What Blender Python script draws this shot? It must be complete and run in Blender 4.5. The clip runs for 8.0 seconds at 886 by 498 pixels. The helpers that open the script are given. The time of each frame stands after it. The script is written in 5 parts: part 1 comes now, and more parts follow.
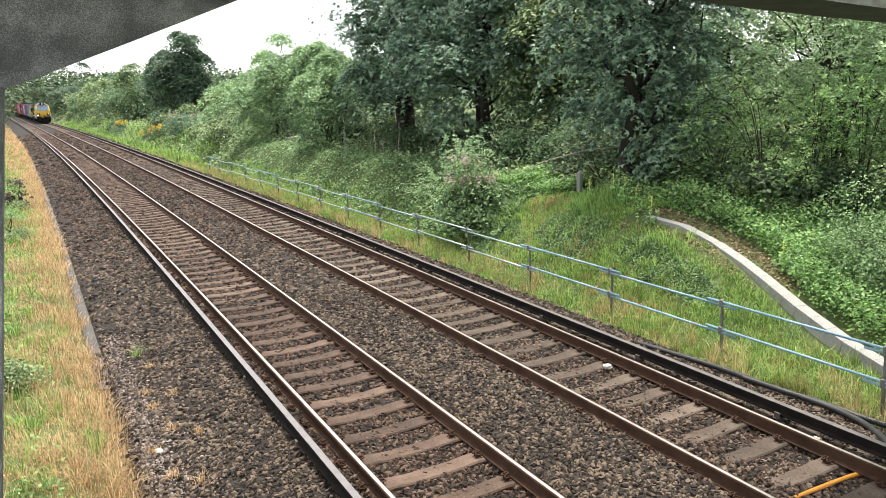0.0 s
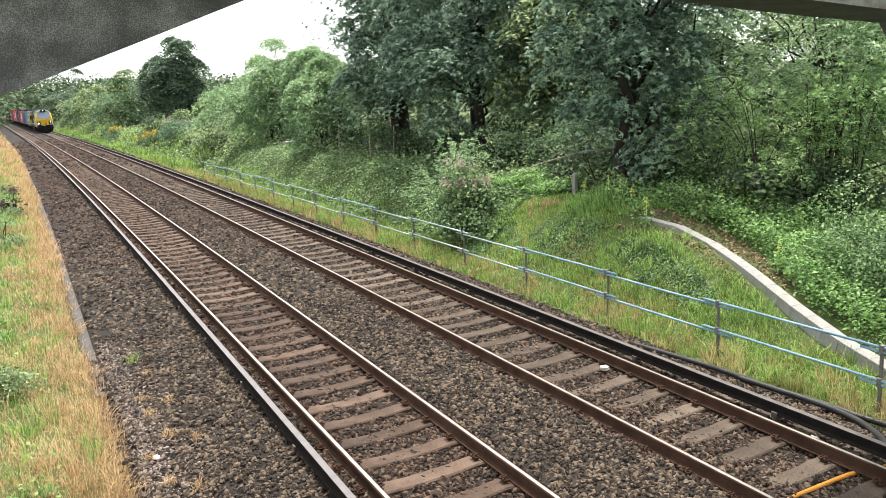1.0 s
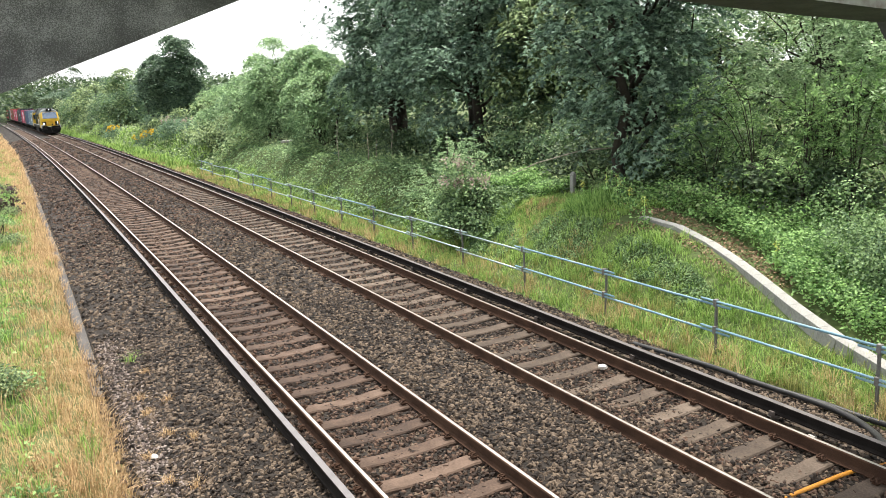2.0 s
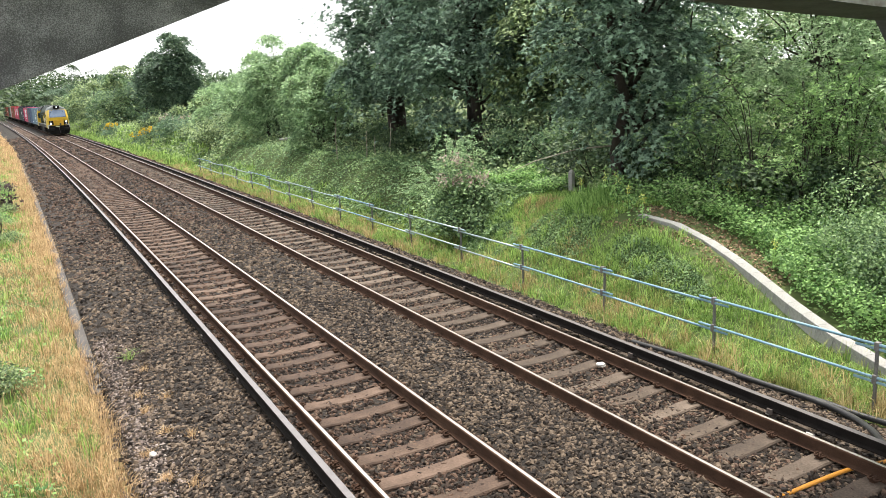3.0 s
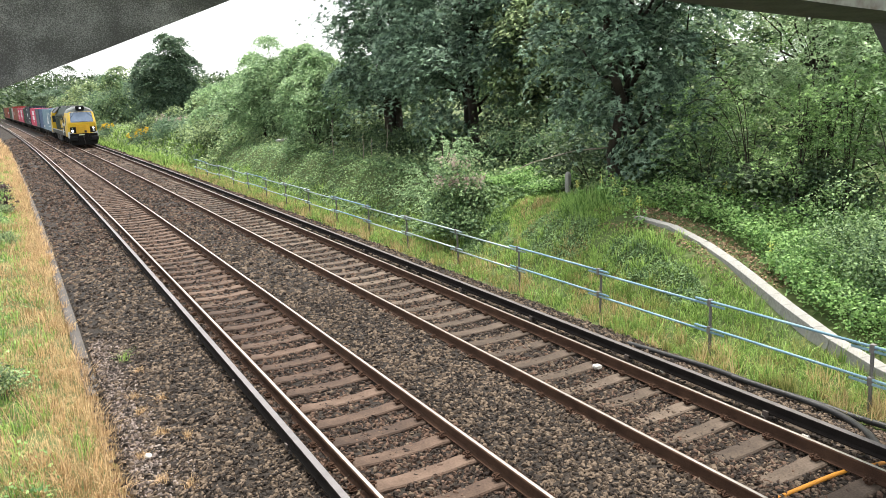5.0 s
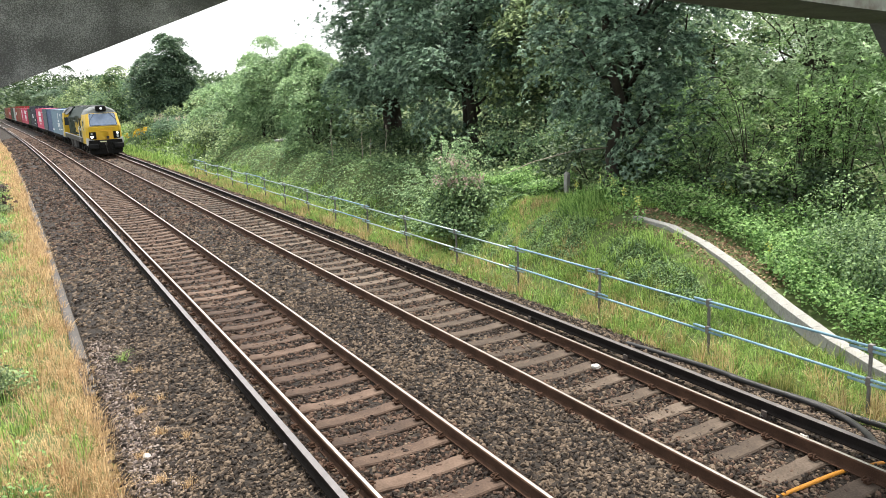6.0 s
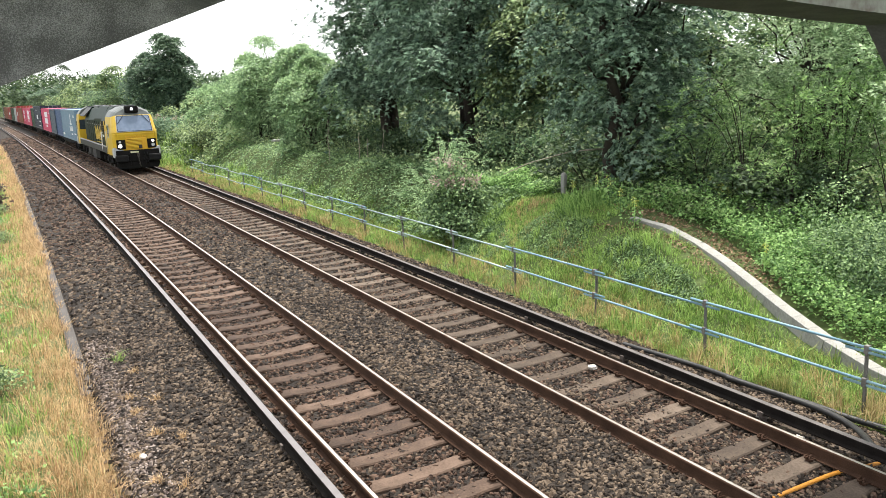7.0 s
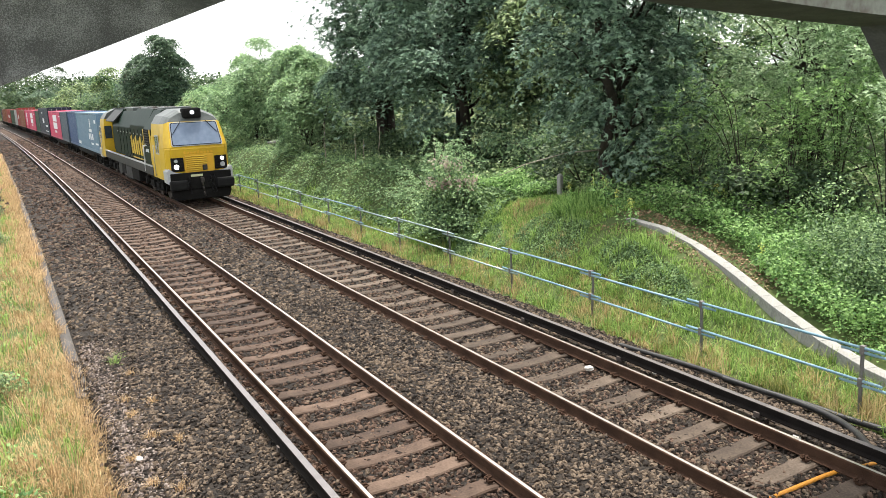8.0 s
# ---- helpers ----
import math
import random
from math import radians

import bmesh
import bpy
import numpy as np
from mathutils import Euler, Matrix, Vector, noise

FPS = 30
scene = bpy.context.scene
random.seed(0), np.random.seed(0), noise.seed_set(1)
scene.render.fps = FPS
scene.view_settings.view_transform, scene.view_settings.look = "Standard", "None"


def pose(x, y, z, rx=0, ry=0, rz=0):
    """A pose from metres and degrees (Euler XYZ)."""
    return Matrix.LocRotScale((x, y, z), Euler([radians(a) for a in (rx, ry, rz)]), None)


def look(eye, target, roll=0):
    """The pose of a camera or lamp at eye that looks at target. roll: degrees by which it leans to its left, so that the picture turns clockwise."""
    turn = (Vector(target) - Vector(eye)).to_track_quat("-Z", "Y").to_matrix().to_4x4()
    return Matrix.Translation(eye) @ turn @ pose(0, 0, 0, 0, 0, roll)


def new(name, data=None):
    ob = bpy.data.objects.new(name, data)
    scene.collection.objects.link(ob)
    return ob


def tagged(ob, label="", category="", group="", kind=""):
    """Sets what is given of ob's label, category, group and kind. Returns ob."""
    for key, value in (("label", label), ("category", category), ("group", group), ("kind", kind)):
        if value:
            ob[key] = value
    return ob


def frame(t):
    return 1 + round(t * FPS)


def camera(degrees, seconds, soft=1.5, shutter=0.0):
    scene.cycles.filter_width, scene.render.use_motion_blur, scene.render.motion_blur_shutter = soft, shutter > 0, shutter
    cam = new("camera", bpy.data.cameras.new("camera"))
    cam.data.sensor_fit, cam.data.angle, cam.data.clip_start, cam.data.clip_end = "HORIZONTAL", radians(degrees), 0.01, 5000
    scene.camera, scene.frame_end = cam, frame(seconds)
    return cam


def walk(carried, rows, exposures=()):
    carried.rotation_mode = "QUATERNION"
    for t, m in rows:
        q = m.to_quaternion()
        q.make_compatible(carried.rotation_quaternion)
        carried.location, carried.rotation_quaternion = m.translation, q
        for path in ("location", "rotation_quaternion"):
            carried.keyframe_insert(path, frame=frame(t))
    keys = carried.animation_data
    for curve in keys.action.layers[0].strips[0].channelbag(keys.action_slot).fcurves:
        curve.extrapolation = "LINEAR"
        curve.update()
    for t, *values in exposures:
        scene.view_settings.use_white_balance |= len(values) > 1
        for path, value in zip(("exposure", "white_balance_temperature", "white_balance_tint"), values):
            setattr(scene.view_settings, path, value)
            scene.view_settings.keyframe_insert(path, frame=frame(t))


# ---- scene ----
# camera: held by hand on the bank under a bridge, turning slowly with the train
EYE = 4.223
cam = camera(59.92, 8.0, soft=0.5)
walk(cam, [
    (0, pose(0, 0, EYE, 78.045, 2.084, -28.026)),
    (0.5, pose(0, 0, EYE, 78.119, 2.421, -28.303)),
    (1, pose(0, 0, EYE, 78.262, 2.567, -28.438)),
    (1.5, pose(0, 0, EYE, 78.261, 2.544, -28.513)),
    (3, pose(0, 0, EYE, 78.024, 2.463, -28.673)),
    (3.5, pose(0, 0, EYE, 78.059, 2.274, -28.737)),
    (4, pose(0, 0, EYE, 78.107, 2.231, -28.775)),
    (4.5, pose(0, 0, EYE, 78.131, 2.267, -28.842)),
    (6, pose(0, 0, EYE, 78.129, 2.291, -28.992)),
    (6.5, pose(0, 0, EYE, 78.160, 2.146, -29.126)),
    (7, pose(0, 0, EYE, 78.162, 2.147, -29.196)),
    (7.5, pose(0, 0, EYE, 78.174, 2.114, -29.240)),
    (8, pose(0, 0, EYE, 78.256, 2.214, -29.481)),
])

# ---- light: bright hazy sky, sun high behind thin cloud ----
SUN_ELEV, SUN_AZ = 73.0, 35.0      # degrees; azimuth from +Y towards +X
world = bpy.data.worlds.new("sky")
scene.world = world
world.use_nodes = True
wn = world.node_tree
wn.nodes.clear()
sky = wn.nodes.new("ShaderNodeTexSky")
sky.sky_type = "NISHITA"
sky.sun_disc = False
sky.sun_elevation, sky.sun_rotation = radians(SUN_ELEV), radians(SUN_AZ)
sky.air_density, sky.dust_density, sky.ozone_density = 1.0, 4.0, 1.0
haze = wn.nodes.new("ShaderNodeMixRGB")
haze.inputs[0].default_value = 0.72
haze.inputs[2].default_value = (12.0, 12.2, 12.3, 1)
bg = wn.nodes.new("ShaderNodeBackground")
bg.inputs[1].default_value = 0.1
wout = wn.nodes.new("ShaderNodeOutputWorld")
wn.links.new(sky.outputs[0], haze.inputs[1])
wn.links.new(haze.outputs[0], bg.inputs[0])
wn.links.new(bg.outputs[0], wout.inputs[0])
sun = new("sun", bpy.data.lights.new("sun", "SUN"))
sun.data.energy, sun.data.angle, sun.data.color = 4.5, radians(10), (1.0, 0.95, 0.86)
sd = Vector((math.sin(radians(SUN_AZ)) * math.cos(radians(SUN_ELEV)), math.cos(radians(SUN_AZ)) * math.cos(radians(SUN_ELEV)), math.sin(radians(SUN_ELEV))))
sun.matrix_world = look(sd * 100, (0, 0, 0))
scene.view_settings.exposure = 1.0


# ---- materials ----
def material(name, stops, scale=8.0, rough=0.8, metal=0.0, bump=0.2, fine=60.0, spec=0.3, per=0.0, voronoi=False, axis=None, translucent=0.0, coords="Object"):
    """Noise at two scales runs through the colour stops; per: how much each island or object differs."""
    m = bpy.data.materials.new(name)
    m.use_nodes = True
    nt = m.node_tree
    N, L = nt.nodes, nt.links
    b = N["Principled BSDF"]
    tc = N.new("ShaderNodeTexCoord")
    src = tc.outputs[coords]
    if axis:
        mp = N.new("ShaderNodeMapping")
        mp.inputs["Scale"].default_value = axis
        L.new(src, mp.inputs[0])
        src = mp.outputs[0]
    n1 = N.new("ShaderNodeTexNoise")
    n1.inputs["Scale"].default_value, n1.inputs["Detail"].default_value = scale, 5
    n2 = N.new("ShaderNodeTexVoronoi" if voronoi else "ShaderNodeTexNoise")
    n2.inputs["Scale"].default_value = fine
    L.new(src, n1.inputs["Vector"])
    L.new(src, n2.inputs["Vector"])
    fac2 = n2.outputs["Distance"] if voronoi else n2.outputs["Fac"]
    mix = N.new("ShaderNodeMath")
    mix.operation = "MULTIPLY_ADD"
    mix.inputs[1].default_value = 0.45
    L.new(fac2, mix.inputs[0])
    half = N.new("ShaderNodeMath")
    half.operation = "MULTIPLY"
    half.inputs[1].default_value = 0.6
    L.new(n1.outputs["Fac"], half.inputs[0])
    L.new(half.outputs[0], mix.inputs[2])
    fac = mix.outputs[0]
    if per:
        geo, ob = N.new("ShaderNodeNewGeometry"), N.new("ShaderNodeObjectInfo")
        add = N.new("ShaderNodeMath")
        L.new(geo.outputs["Random Per Island"], add.inputs[0])
        L.new(ob.outputs["Random"], add.inputs[1])
        fr = N.new("ShaderNodeMath")
        fr.operation = "FRACT"
        L.new(add.outputs[0], fr.inputs[0])
        ma = N.new("ShaderNodeMath")
        ma.operation = "MULTIPLY_ADD"
        ma.inputs[1].default_value = per
        L.new(fr.outputs[0], ma.inputs[0])
        off = N.new("ShaderNodeMath")
        off.operation = "SUBTRACT"
        off.inputs[1].default_value = per / 2
        L.new(fac, off.inputs[0])
        L.new(off.outputs[0], ma.inputs[2])
        fac = ma.outputs[0]
    ramp = N.new("ShaderNodeValToRGB")
    el = ramp.color_ramp.elements
    lo, hi = 0.28, 0.78
    for i, c in enumerate(stops):
        p = lo + (hi - lo) * i / max(1, len(stops) - 1)
        e = el[i] if i < 2 else el.new(p)
        e.position = p
        e.color = (*c, 1)
    L.new(fac, ramp.inputs[0])
    L.new(ramp.outputs[0], b.inputs["Base Color"])
    b.inputs["Roughness"].default_value, b.inputs["Metallic"].default_value = rough, metal
    b.inputs["Specular IOR Level"].default_value = spec
    if bump:
        bp = N.new("ShaderNodeBump")
        bp.inputs["Strength"].default_value, bp.inputs["Distance"].default_value = bump, 0.02
        L.new(fac2, bp.inputs["Height"])
        L.new(bp.outputs[0], b.inputs["Normal"])
    if translucent:
        tr = N.new("ShaderNodeBsdfTranslucent")
        L.new(ramp.outputs[0], tr.inputs[0])
        ms = N.new("ShaderNodeMixShader")
        ms.inputs[0].default_value = translucent
        L.new(b.outputs[0], ms.inputs[1])
        L.new(tr.outputs[0], ms.inputs[2])
        L.new(ms.outputs[0], N["Material Output"].inputs[0])
    return m


def leafy(name, dark, light, rough=0.5, tl=0.45):
    mid = tuple((a + b) / 2 for a, b in zip(dark, light))
    return material(name, (dark, mid, light), scale=0.6, fine=3.0, rough=rough, bump=0, per=0.85, translucent=tl, spec=0.3)


M = {
    "earth": material("earth", ((0.03, 0.045, 0.015), (0.06, 0.085, 0.025), (0.1, 0.11, 0.04)), 0.8, 0.95, fine=9),
    # bed coloured near black: paints the shade in the gaps between stones
    "ballast": material("ballast_bed_gap_shade", ((0.004, 0.0028, 0.0019), (0.013, 0.0095, 0.0068), (0.036, 0.027, 0.02)), 1.5, 0.9, bump=0.9, fine=22, voronoi=True),
    "stone": material("ballast_stone", ((0.012, 0.008, 0.0055), (0.038, 0.0262, 0.0178), (0.122, 0.089, 0.062)), 0.9, 0.8, fine=50, per=0.85),
    "stone_rust": material("rust_stained_stone", ((0.012, 0.007, 0.0045), (0.036, 0.0205, 0.0133), (0.1, 0.061, 0.042)), 0.9, 0.85, fine=50, per=0.85),
    "gravel": material("pale_cess_gravel", ((0.06, 0.045, 0.038), (0.13, 0.1, 0.088), (0.26, 0.215, 0.19)), 0.9, 0.9, fine=50, per=0.8),
    "sleeper_grey": material("grey_sleeper_concrete", ((0.032, 0.023, 0.017), (0.066, 0.048, 0.035), (0.125, 0.095, 0.072)), 3.0, 0.85, fine=40, per=0.3),
    "sleeper": material("sleeper_concrete", ((0.03, 0.0185, 0.013), (0.065, 0.041, 0.0285), (0.12, 0.08, 0.058)), 3.0, 0.85, fine=40, per=0.3),
    "rail_side": material("rusty_rail", ((0.022, 0.012, 0.0085), (0.05, 0.027, 0.017), (0.085, 0.048, 0.03)), 4, 0.85, fine=80, spec=0.12),
    "rail_top": material("worn_rail_head", ((0.4, 0.36, 0.335), (0.55, 0.51, 0.48)), 6, 0.4, 1.0, bump=0.03, fine=90),
    "third_top": material("conductor_head", ((0.1, 0.094, 0.096), (0.185, 0.173, 0.176)), 6, 0.6, 0.2, bump=0.03, fine=90),
    "third_dull": material("dull_conductor_head", ((0.075, 0.068, 0.066), (0.15, 0.138, 0.134)), 6, 0.55, 0.3, bump=0.03, fine=90),
    "third_side": material("conductor_side", ((0.007, 0.006, 0.0055), (0.02, 0.017, 0.015)), 5, 0.9, spec=0.05, fine=70),
    "iron": material("dark_iron", ((0.02, 0.018, 0.016), (0.05, 0.042, 0.036)), 6, 0.6, fine=60),
    "pot": material("insulator_pot", ((0.05, 0.04, 0.035), (0.12, 0.1, 0.09)), 6, 0.5),
    "concrete": material("pale_concrete", ((0.15, 0.147, 0.136), (0.25, 0.246, 0.231), (0.34, 0.335, 0.318)), 2.0, 0.85, fine=30),
    "kerb": material("cess_kerb_concrete", ((0.05, 0.045, 0.041), (0.1, 0.092, 0.087)), 2.0, 0.9, fine=30),
    "soffit": material("weathered_bridge_concrete", ((0.04, 0.04, 0.04), (0.13, 0.13, 0.13), (0.52, 0.52, 0.52)), 2.6, 0.95, bump=0.8, fine=120),
    # one beam, two colours: dark paints its shaded underside, pale its lit, stained face
    "beam": material("shaded_beam_concrete", ((0.06, 0.062, 0.068), (0.1, 0.102, 0.11), (0.15, 0.15, 0.16)), 3, 0.9, fine=30),
    "beam_face": material("lit_stained_concrete", ((0.22, 0.18, 0.17), (0.38, 0.37, 0.37), (0.5, 0.5, 0.5)), 3, 0.9, fine=12),
    "blue": material("blue_handrail", ((0.09, 0.17, 0.22), (0.15, 0.26, 0.32), (0.3, 0.42, 0.46)), 3, 0.45, fine=30),
    "galv": material("pale_galvanised_tube", ((0.22, 0.3, 0.3), (0.34, 0.42, 0.4)), 3, 0.4, 0.4, fine=30),
    "litter": leafy("leaf_litter", (0.1, 0.065, 0.04), (0.32, 0.22, 0.14), 0.9, 0.1),
    "post": material("galvanised_post", ((0.1, 0.095, 0.09), (0.2, 0.19, 0.18)), 5, 0.6, 0.3, fine=40),
    "cable": material("black_cable", ((0.012, 0.012, 0.012), (0.03, 0.03, 0.03)), 4, 0.5),
    "orange": material("orange_cable", ((0.42, 0.17, 0.02), (0.55, 0.25, 0.035)), 4, 0.5),
    "bark": material("bark", ((0.018, 0.015, 0.012), (0.05, 0.041, 0.032)), 5, 0.95, bump=0.6, fine=30),
    "maple": leafy("maple_leaf", (0.055, 0.1, 0.068), (0.28, 0.4, 0.28), 0.45, 0.32),
    "ash": leafy("ash_leaf", (0.19, 0.285, 0.15), (0.58, 0.72, 0.46), tl=0.6),
    "robinia": leafy("robinia_leaf", (0.09, 0.17, 0.06), (0.34, 0.5, 0.2), 0.55, 0.45),
    "shrub": leafy("shrub_leaf", (0.07, 0.115, 0.055), (0.34, 0.43, 0.2), tl=0.35),
    "far": leafy("far_leaf", (0.060, 0.115, 0.061), (0.200, 0.290, 0.135)),
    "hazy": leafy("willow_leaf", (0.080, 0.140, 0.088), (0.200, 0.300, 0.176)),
    "ivy": leafy("ivy_leaf", (0.06, 0.115, 0.05), (0.26, 0.38, 0.165), 0.6, 0.25),
    "nettle": leafy("nettle_leaf", (0.08, 0.17, 0.05), (0.37, 0.57, 0.21)),
    "grass": leafy("green_grass", (0.11, 0.2, 0.045), (0.4, 0.56, 0.165), 0.6),
    "olive": leafy("seeding_grass", (0.17, 0.2, 0.06), (0.43, 0.43, 0.16), 0.7),
    "straw": leafy("dry_grass", (0.28, 0.175, 0.085), (0.76, 0.55, 0.32), 0.8),
    "pink": leafy("faded_flower", (0.3, 0.2, 0.19), (0.55, 0.45, 0.4), 0.8),
    "gold": leafy("yellow_flower", (0.5, 0.32, 0.02), (0.75, 0.55, 0.06), 0.8),
    "lush": leafy("lush_grass", (0.090, 0.180, 0.041), (0.340, 0.500, 0.162), 0.6),
    "seed": leafy("reddish_grass", (0.27, 0.2, 0.09), (0.62, 0.5, 0.26), 0.8),
    "primrose": leafy("primrose_flower", (0.6, 0.6, 0.12), (0.8, 0.8, 0.3), 0.8),
    "chalk": material("pale_stone", ((0.4, 0.37, 0.33), (0.6, 0.57, 0.52)), 6, 0.9, fine=40),
    "pale_wood": material("bleached_wood", ((0.2, 0.18, 0.14), (0.36, 0.32, 0.26)), 6, 0.9, fine=40),
    "round": leafy("dark_round_leaf", (0.04, 0.078, 0.05), (0.15, 0.225, 0.135), 0.5, 0.3),
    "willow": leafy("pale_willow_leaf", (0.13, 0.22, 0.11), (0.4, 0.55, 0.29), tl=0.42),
    # darker leaf: distant trees, and shade painted into the undergrowth
    "dusk": leafy("distant_shade_leaf", (0.025, 0.05, 0.024), (0.085, 0.13, 0.055), 0.6, 0.25),
    "bronze": leafy("purple_leaf", (0.05, 0.035, 0.04), (0.12, 0.075, 0.075)),
}


# ---- geometry helpers ----
def part(name, bm, mats, parent=None, label=""):
    me = bpy.data.meshes.new(name)
    bm.to_mesh(me)
    bm.free()
    for m in mats if isinstance(mats, (list, tuple)) else [mats]:
        me.materials.append(m)
    ob = new(name, me)
    if parent is not None:
        ob.parent = parent
    if label:
        ob["label"] = label
    return ob


def mesh_np(name, verts, faces, mats, parent=None, smooth=False, index=None):
    """A mesh object from arrays; all the faces have the same number of corners."""
    me = bpy.data.meshes.new(name)
    k = faces.shape[1]
    me.vertices.add(len(verts))
    me.vertices.foreach_set("co", np.asarray(verts, np.float32).ravel())
    me.loops.add(faces.size)
    me.loops.foreach_set("vertex_index", faces.astype(np.int32).ravel())
    me.polygons.add(len(faces))
    me.polygons.foreach_set("loop_start", np.arange(0, faces.size, k, dtype=np.int32))
    if index is not None:
        me.polygons.foreach_set("material_index", np.asarray(index, np.int32))
    me.polygons.foreach_set("use_smooth", np.full(len(faces), smooth))
    me.update(calc_edges=True)
    for m in mats if isinstance(mats, (list, tuple)) else [mats]:
        me.materials.append(m)
    ob = new(name, me)
    if parent is not None:
        ob.parent = parent
    return ob


def empty(name, m=None):
    ob = new(name)
    if m is not None:
        ob.matrix_world = m
    return ob


def box(bm, x0, x1, y0, y1, z0, z1, bevel=0.0, mi=0):
    """A box with optional bevelled edges, added to bm."""
    r = bmesh.ops.create_cube(bm, size=1, matrix=Matrix.Translation(((x0 + x1) / 2, (y0 + y1) / 2, (z0 + z1) / 2)) @ Matrix.Diagonal((x1 - x0, y1 - y0, z1 - z0, 1)))
    vs = r["verts"]
    for f in {f for v in vs for f in v.link_faces}:
        f.material_index = mi
    if bevel:
        es = list({e for v in vs for e in v.link_edges})
        bmesh.ops.bevel(bm, geom=es, offset=bevel, segments=2, affect="EDGES", profile=0.6, material=mi)
    return bm


def tube(bm, a, b, r, n=8, r2=None, mi=0):
    """A capped tube from a to b."""
    a, b = Vector(a), Vector(b)
    d = b - a
    m = Matrix.Translation((a + b) / 2) @ d.to_track_quat("Z", "Y").to_matrix().to_4x4()
    res = bmesh.ops.create_cone(bm, cap_ends=True, segments=n, radius1=r, radius2=r if r2 is None else r2, depth=d.length, matrix=m)
    for f in {f for v in res["verts"] for f in v.link_faces}:
        f.material_index = mi
        f.smooth = len(f.verts) == 4
    return bm


def prism(bm, poly, y0, y1, mi=0, axis="Y"):
    """A polygon of (x, z) swept along y (or (y, z) along x)."""
    def at(p, w):
        return (p[0], w, p[1]) if axis == "Y" else (w, p[0], p[1])
    a = [bm.verts.new(at(p, y0)) for p in poly]
    b = [bm.verts.new(at(p, y1)) for p in poly]
    fs = [bm.faces.new(a), bm.faces.new(b[::-1])]
    n = len(poly)
    fs += [bm.faces.new((a[i], b[i], b[(i + 1) % n], a[(i + 1) % n])) for i in range(n)]
    for f in fs:
        f.material_index = mi
    bmesh.ops.recalc_face_normals(bm, faces=fs)
    return fs


# ---- the line of the railway: a gentle left-hand curve that eases out ----
K0, K1 = 0.000435, -0.0000023
X_NEAR, X_FAR = 3.634, 6.949          # centre lines of the two tracks
GAUGE = 1.505                         # between the middles of the rail heads
PITCH = 0.647
_g = np.arange(0, 1500, 0.5)
_k = np.maximum(K0 + K1 * _g, 0.0)
_th = np.concatenate([[0], np.cumsum(_k[:-1] * 0.5)])
_cx = np.concatenate([[0], np.cumsum(-np.sin(_th[:-1]) * 0.5)])
_cy = np.concatenate([[0], np.cumsum(np.cos(_th[:-1]) * 0.5)])


def line(s, off):
    """Arrays of x, y and heading at the distance s along the line, off metres to its right."""
    s = np.asarray(s, float)
    th = np.interp(s, _g, _th)
    x = np.interp(s, _g, _cx)
    y = np.where(s < 0, s, np.interp(s, _g, _cy))
    return x + off * np.cos(th), y + off * np.sin(th), th


def on_line(s, off, z=0.0):
    x, y, th = line(s, off)
    return pose(float(x), float(y), z, 0, 0, math.degrees(float(th)))


def offset_of(x, y):
    """How far right of the line a place is (good near the line and to its right)."""
    s = np.asarray(y, float)
    for _ in range(2):
        cx, cy, th = line(s, 0)
        s = s + (y - cy) * np.cos(th) - (x - cx) * np.sin(th)
    cx, cy, th = line(s, 0)
    return (x - cx) * np.cos(th) + (y - cy) * np.sin(th), s


def az(deg, dist):
    """A place at a bearing from the line's start and a distance."""
    return dist * math.sin(radians(deg)), dist * math.cos(radians(deg))


# ---- ground ----
def smooth(a, b, v):
    t = np.clip((v - a) / (b - a), 0, 1)
    return t * t * (3 - 2 * t)


def wob(x, y, f=0.35, seed=0.0):
    return np.sin(x * f + seed) * np.cos(y * f * 1.3 + seed * 2) + 0.5 * np.sin(x * f * 2.7 + y * f * 1.9 + seed)


def plateau(s):
    """Height of the bank's top along the line: it climbs with the edging, then eases down."""
    return -0.15 + 1.4 * smooth(5.2, 14.5, s) - 0.25 * smooth(30, 60, s) - 0.3 * smooth(60, 120, s)


def height(x, y):
    """Height of the ground: cess, ballast shoulders, verge, bank, mound and the rise under the trees."""
    o, s = offset_of(x, y)
    z = np.full_like(o, -0.42)
    z = z - 0.3 * smooth(0.5, 0.75, o) * (1 - smooth(8.6, 9.3, o))
    w = smooth(15, 22, s)
    face = smooth(9.8 + 1.0 * w, 12.0 + 0.8 * w, o)
    z = z + (plateau(s) + 0.42) * face
    z = z + 0.04 * wob(x, y, 1.1) * smooth(10, 11, o)
    z = z + 0.1 * np.exp(-(((o - 12.2) / 0.9) ** 2 + ((s - 14.0) / 1.8) ** 2)) - 0.22 * np.exp(-(((o - 12.0) / 1.4) ** 2 + ((s - 17.5) / 2.2) ** 2))
    z = z + 0.7 * smooth(14.0, 19, o) * smooth(12, 22, s) * (1 - smooth(50, 90, s))
    z = z + 0.6 * smooth(18, 60, o) + 0.12 * wob(x, y, 0.4, 1.0) * smooth(13, 18, o)
    z = z + 0.1 * wob(x, y, 0.5, 2.0) * smooth(-0.5, -4, o) + 1.4 * smooth(-2, -10, o)
    far = np.hypot(x, y)
    z = z + 15 * smooth(230, 900, far)
    return z


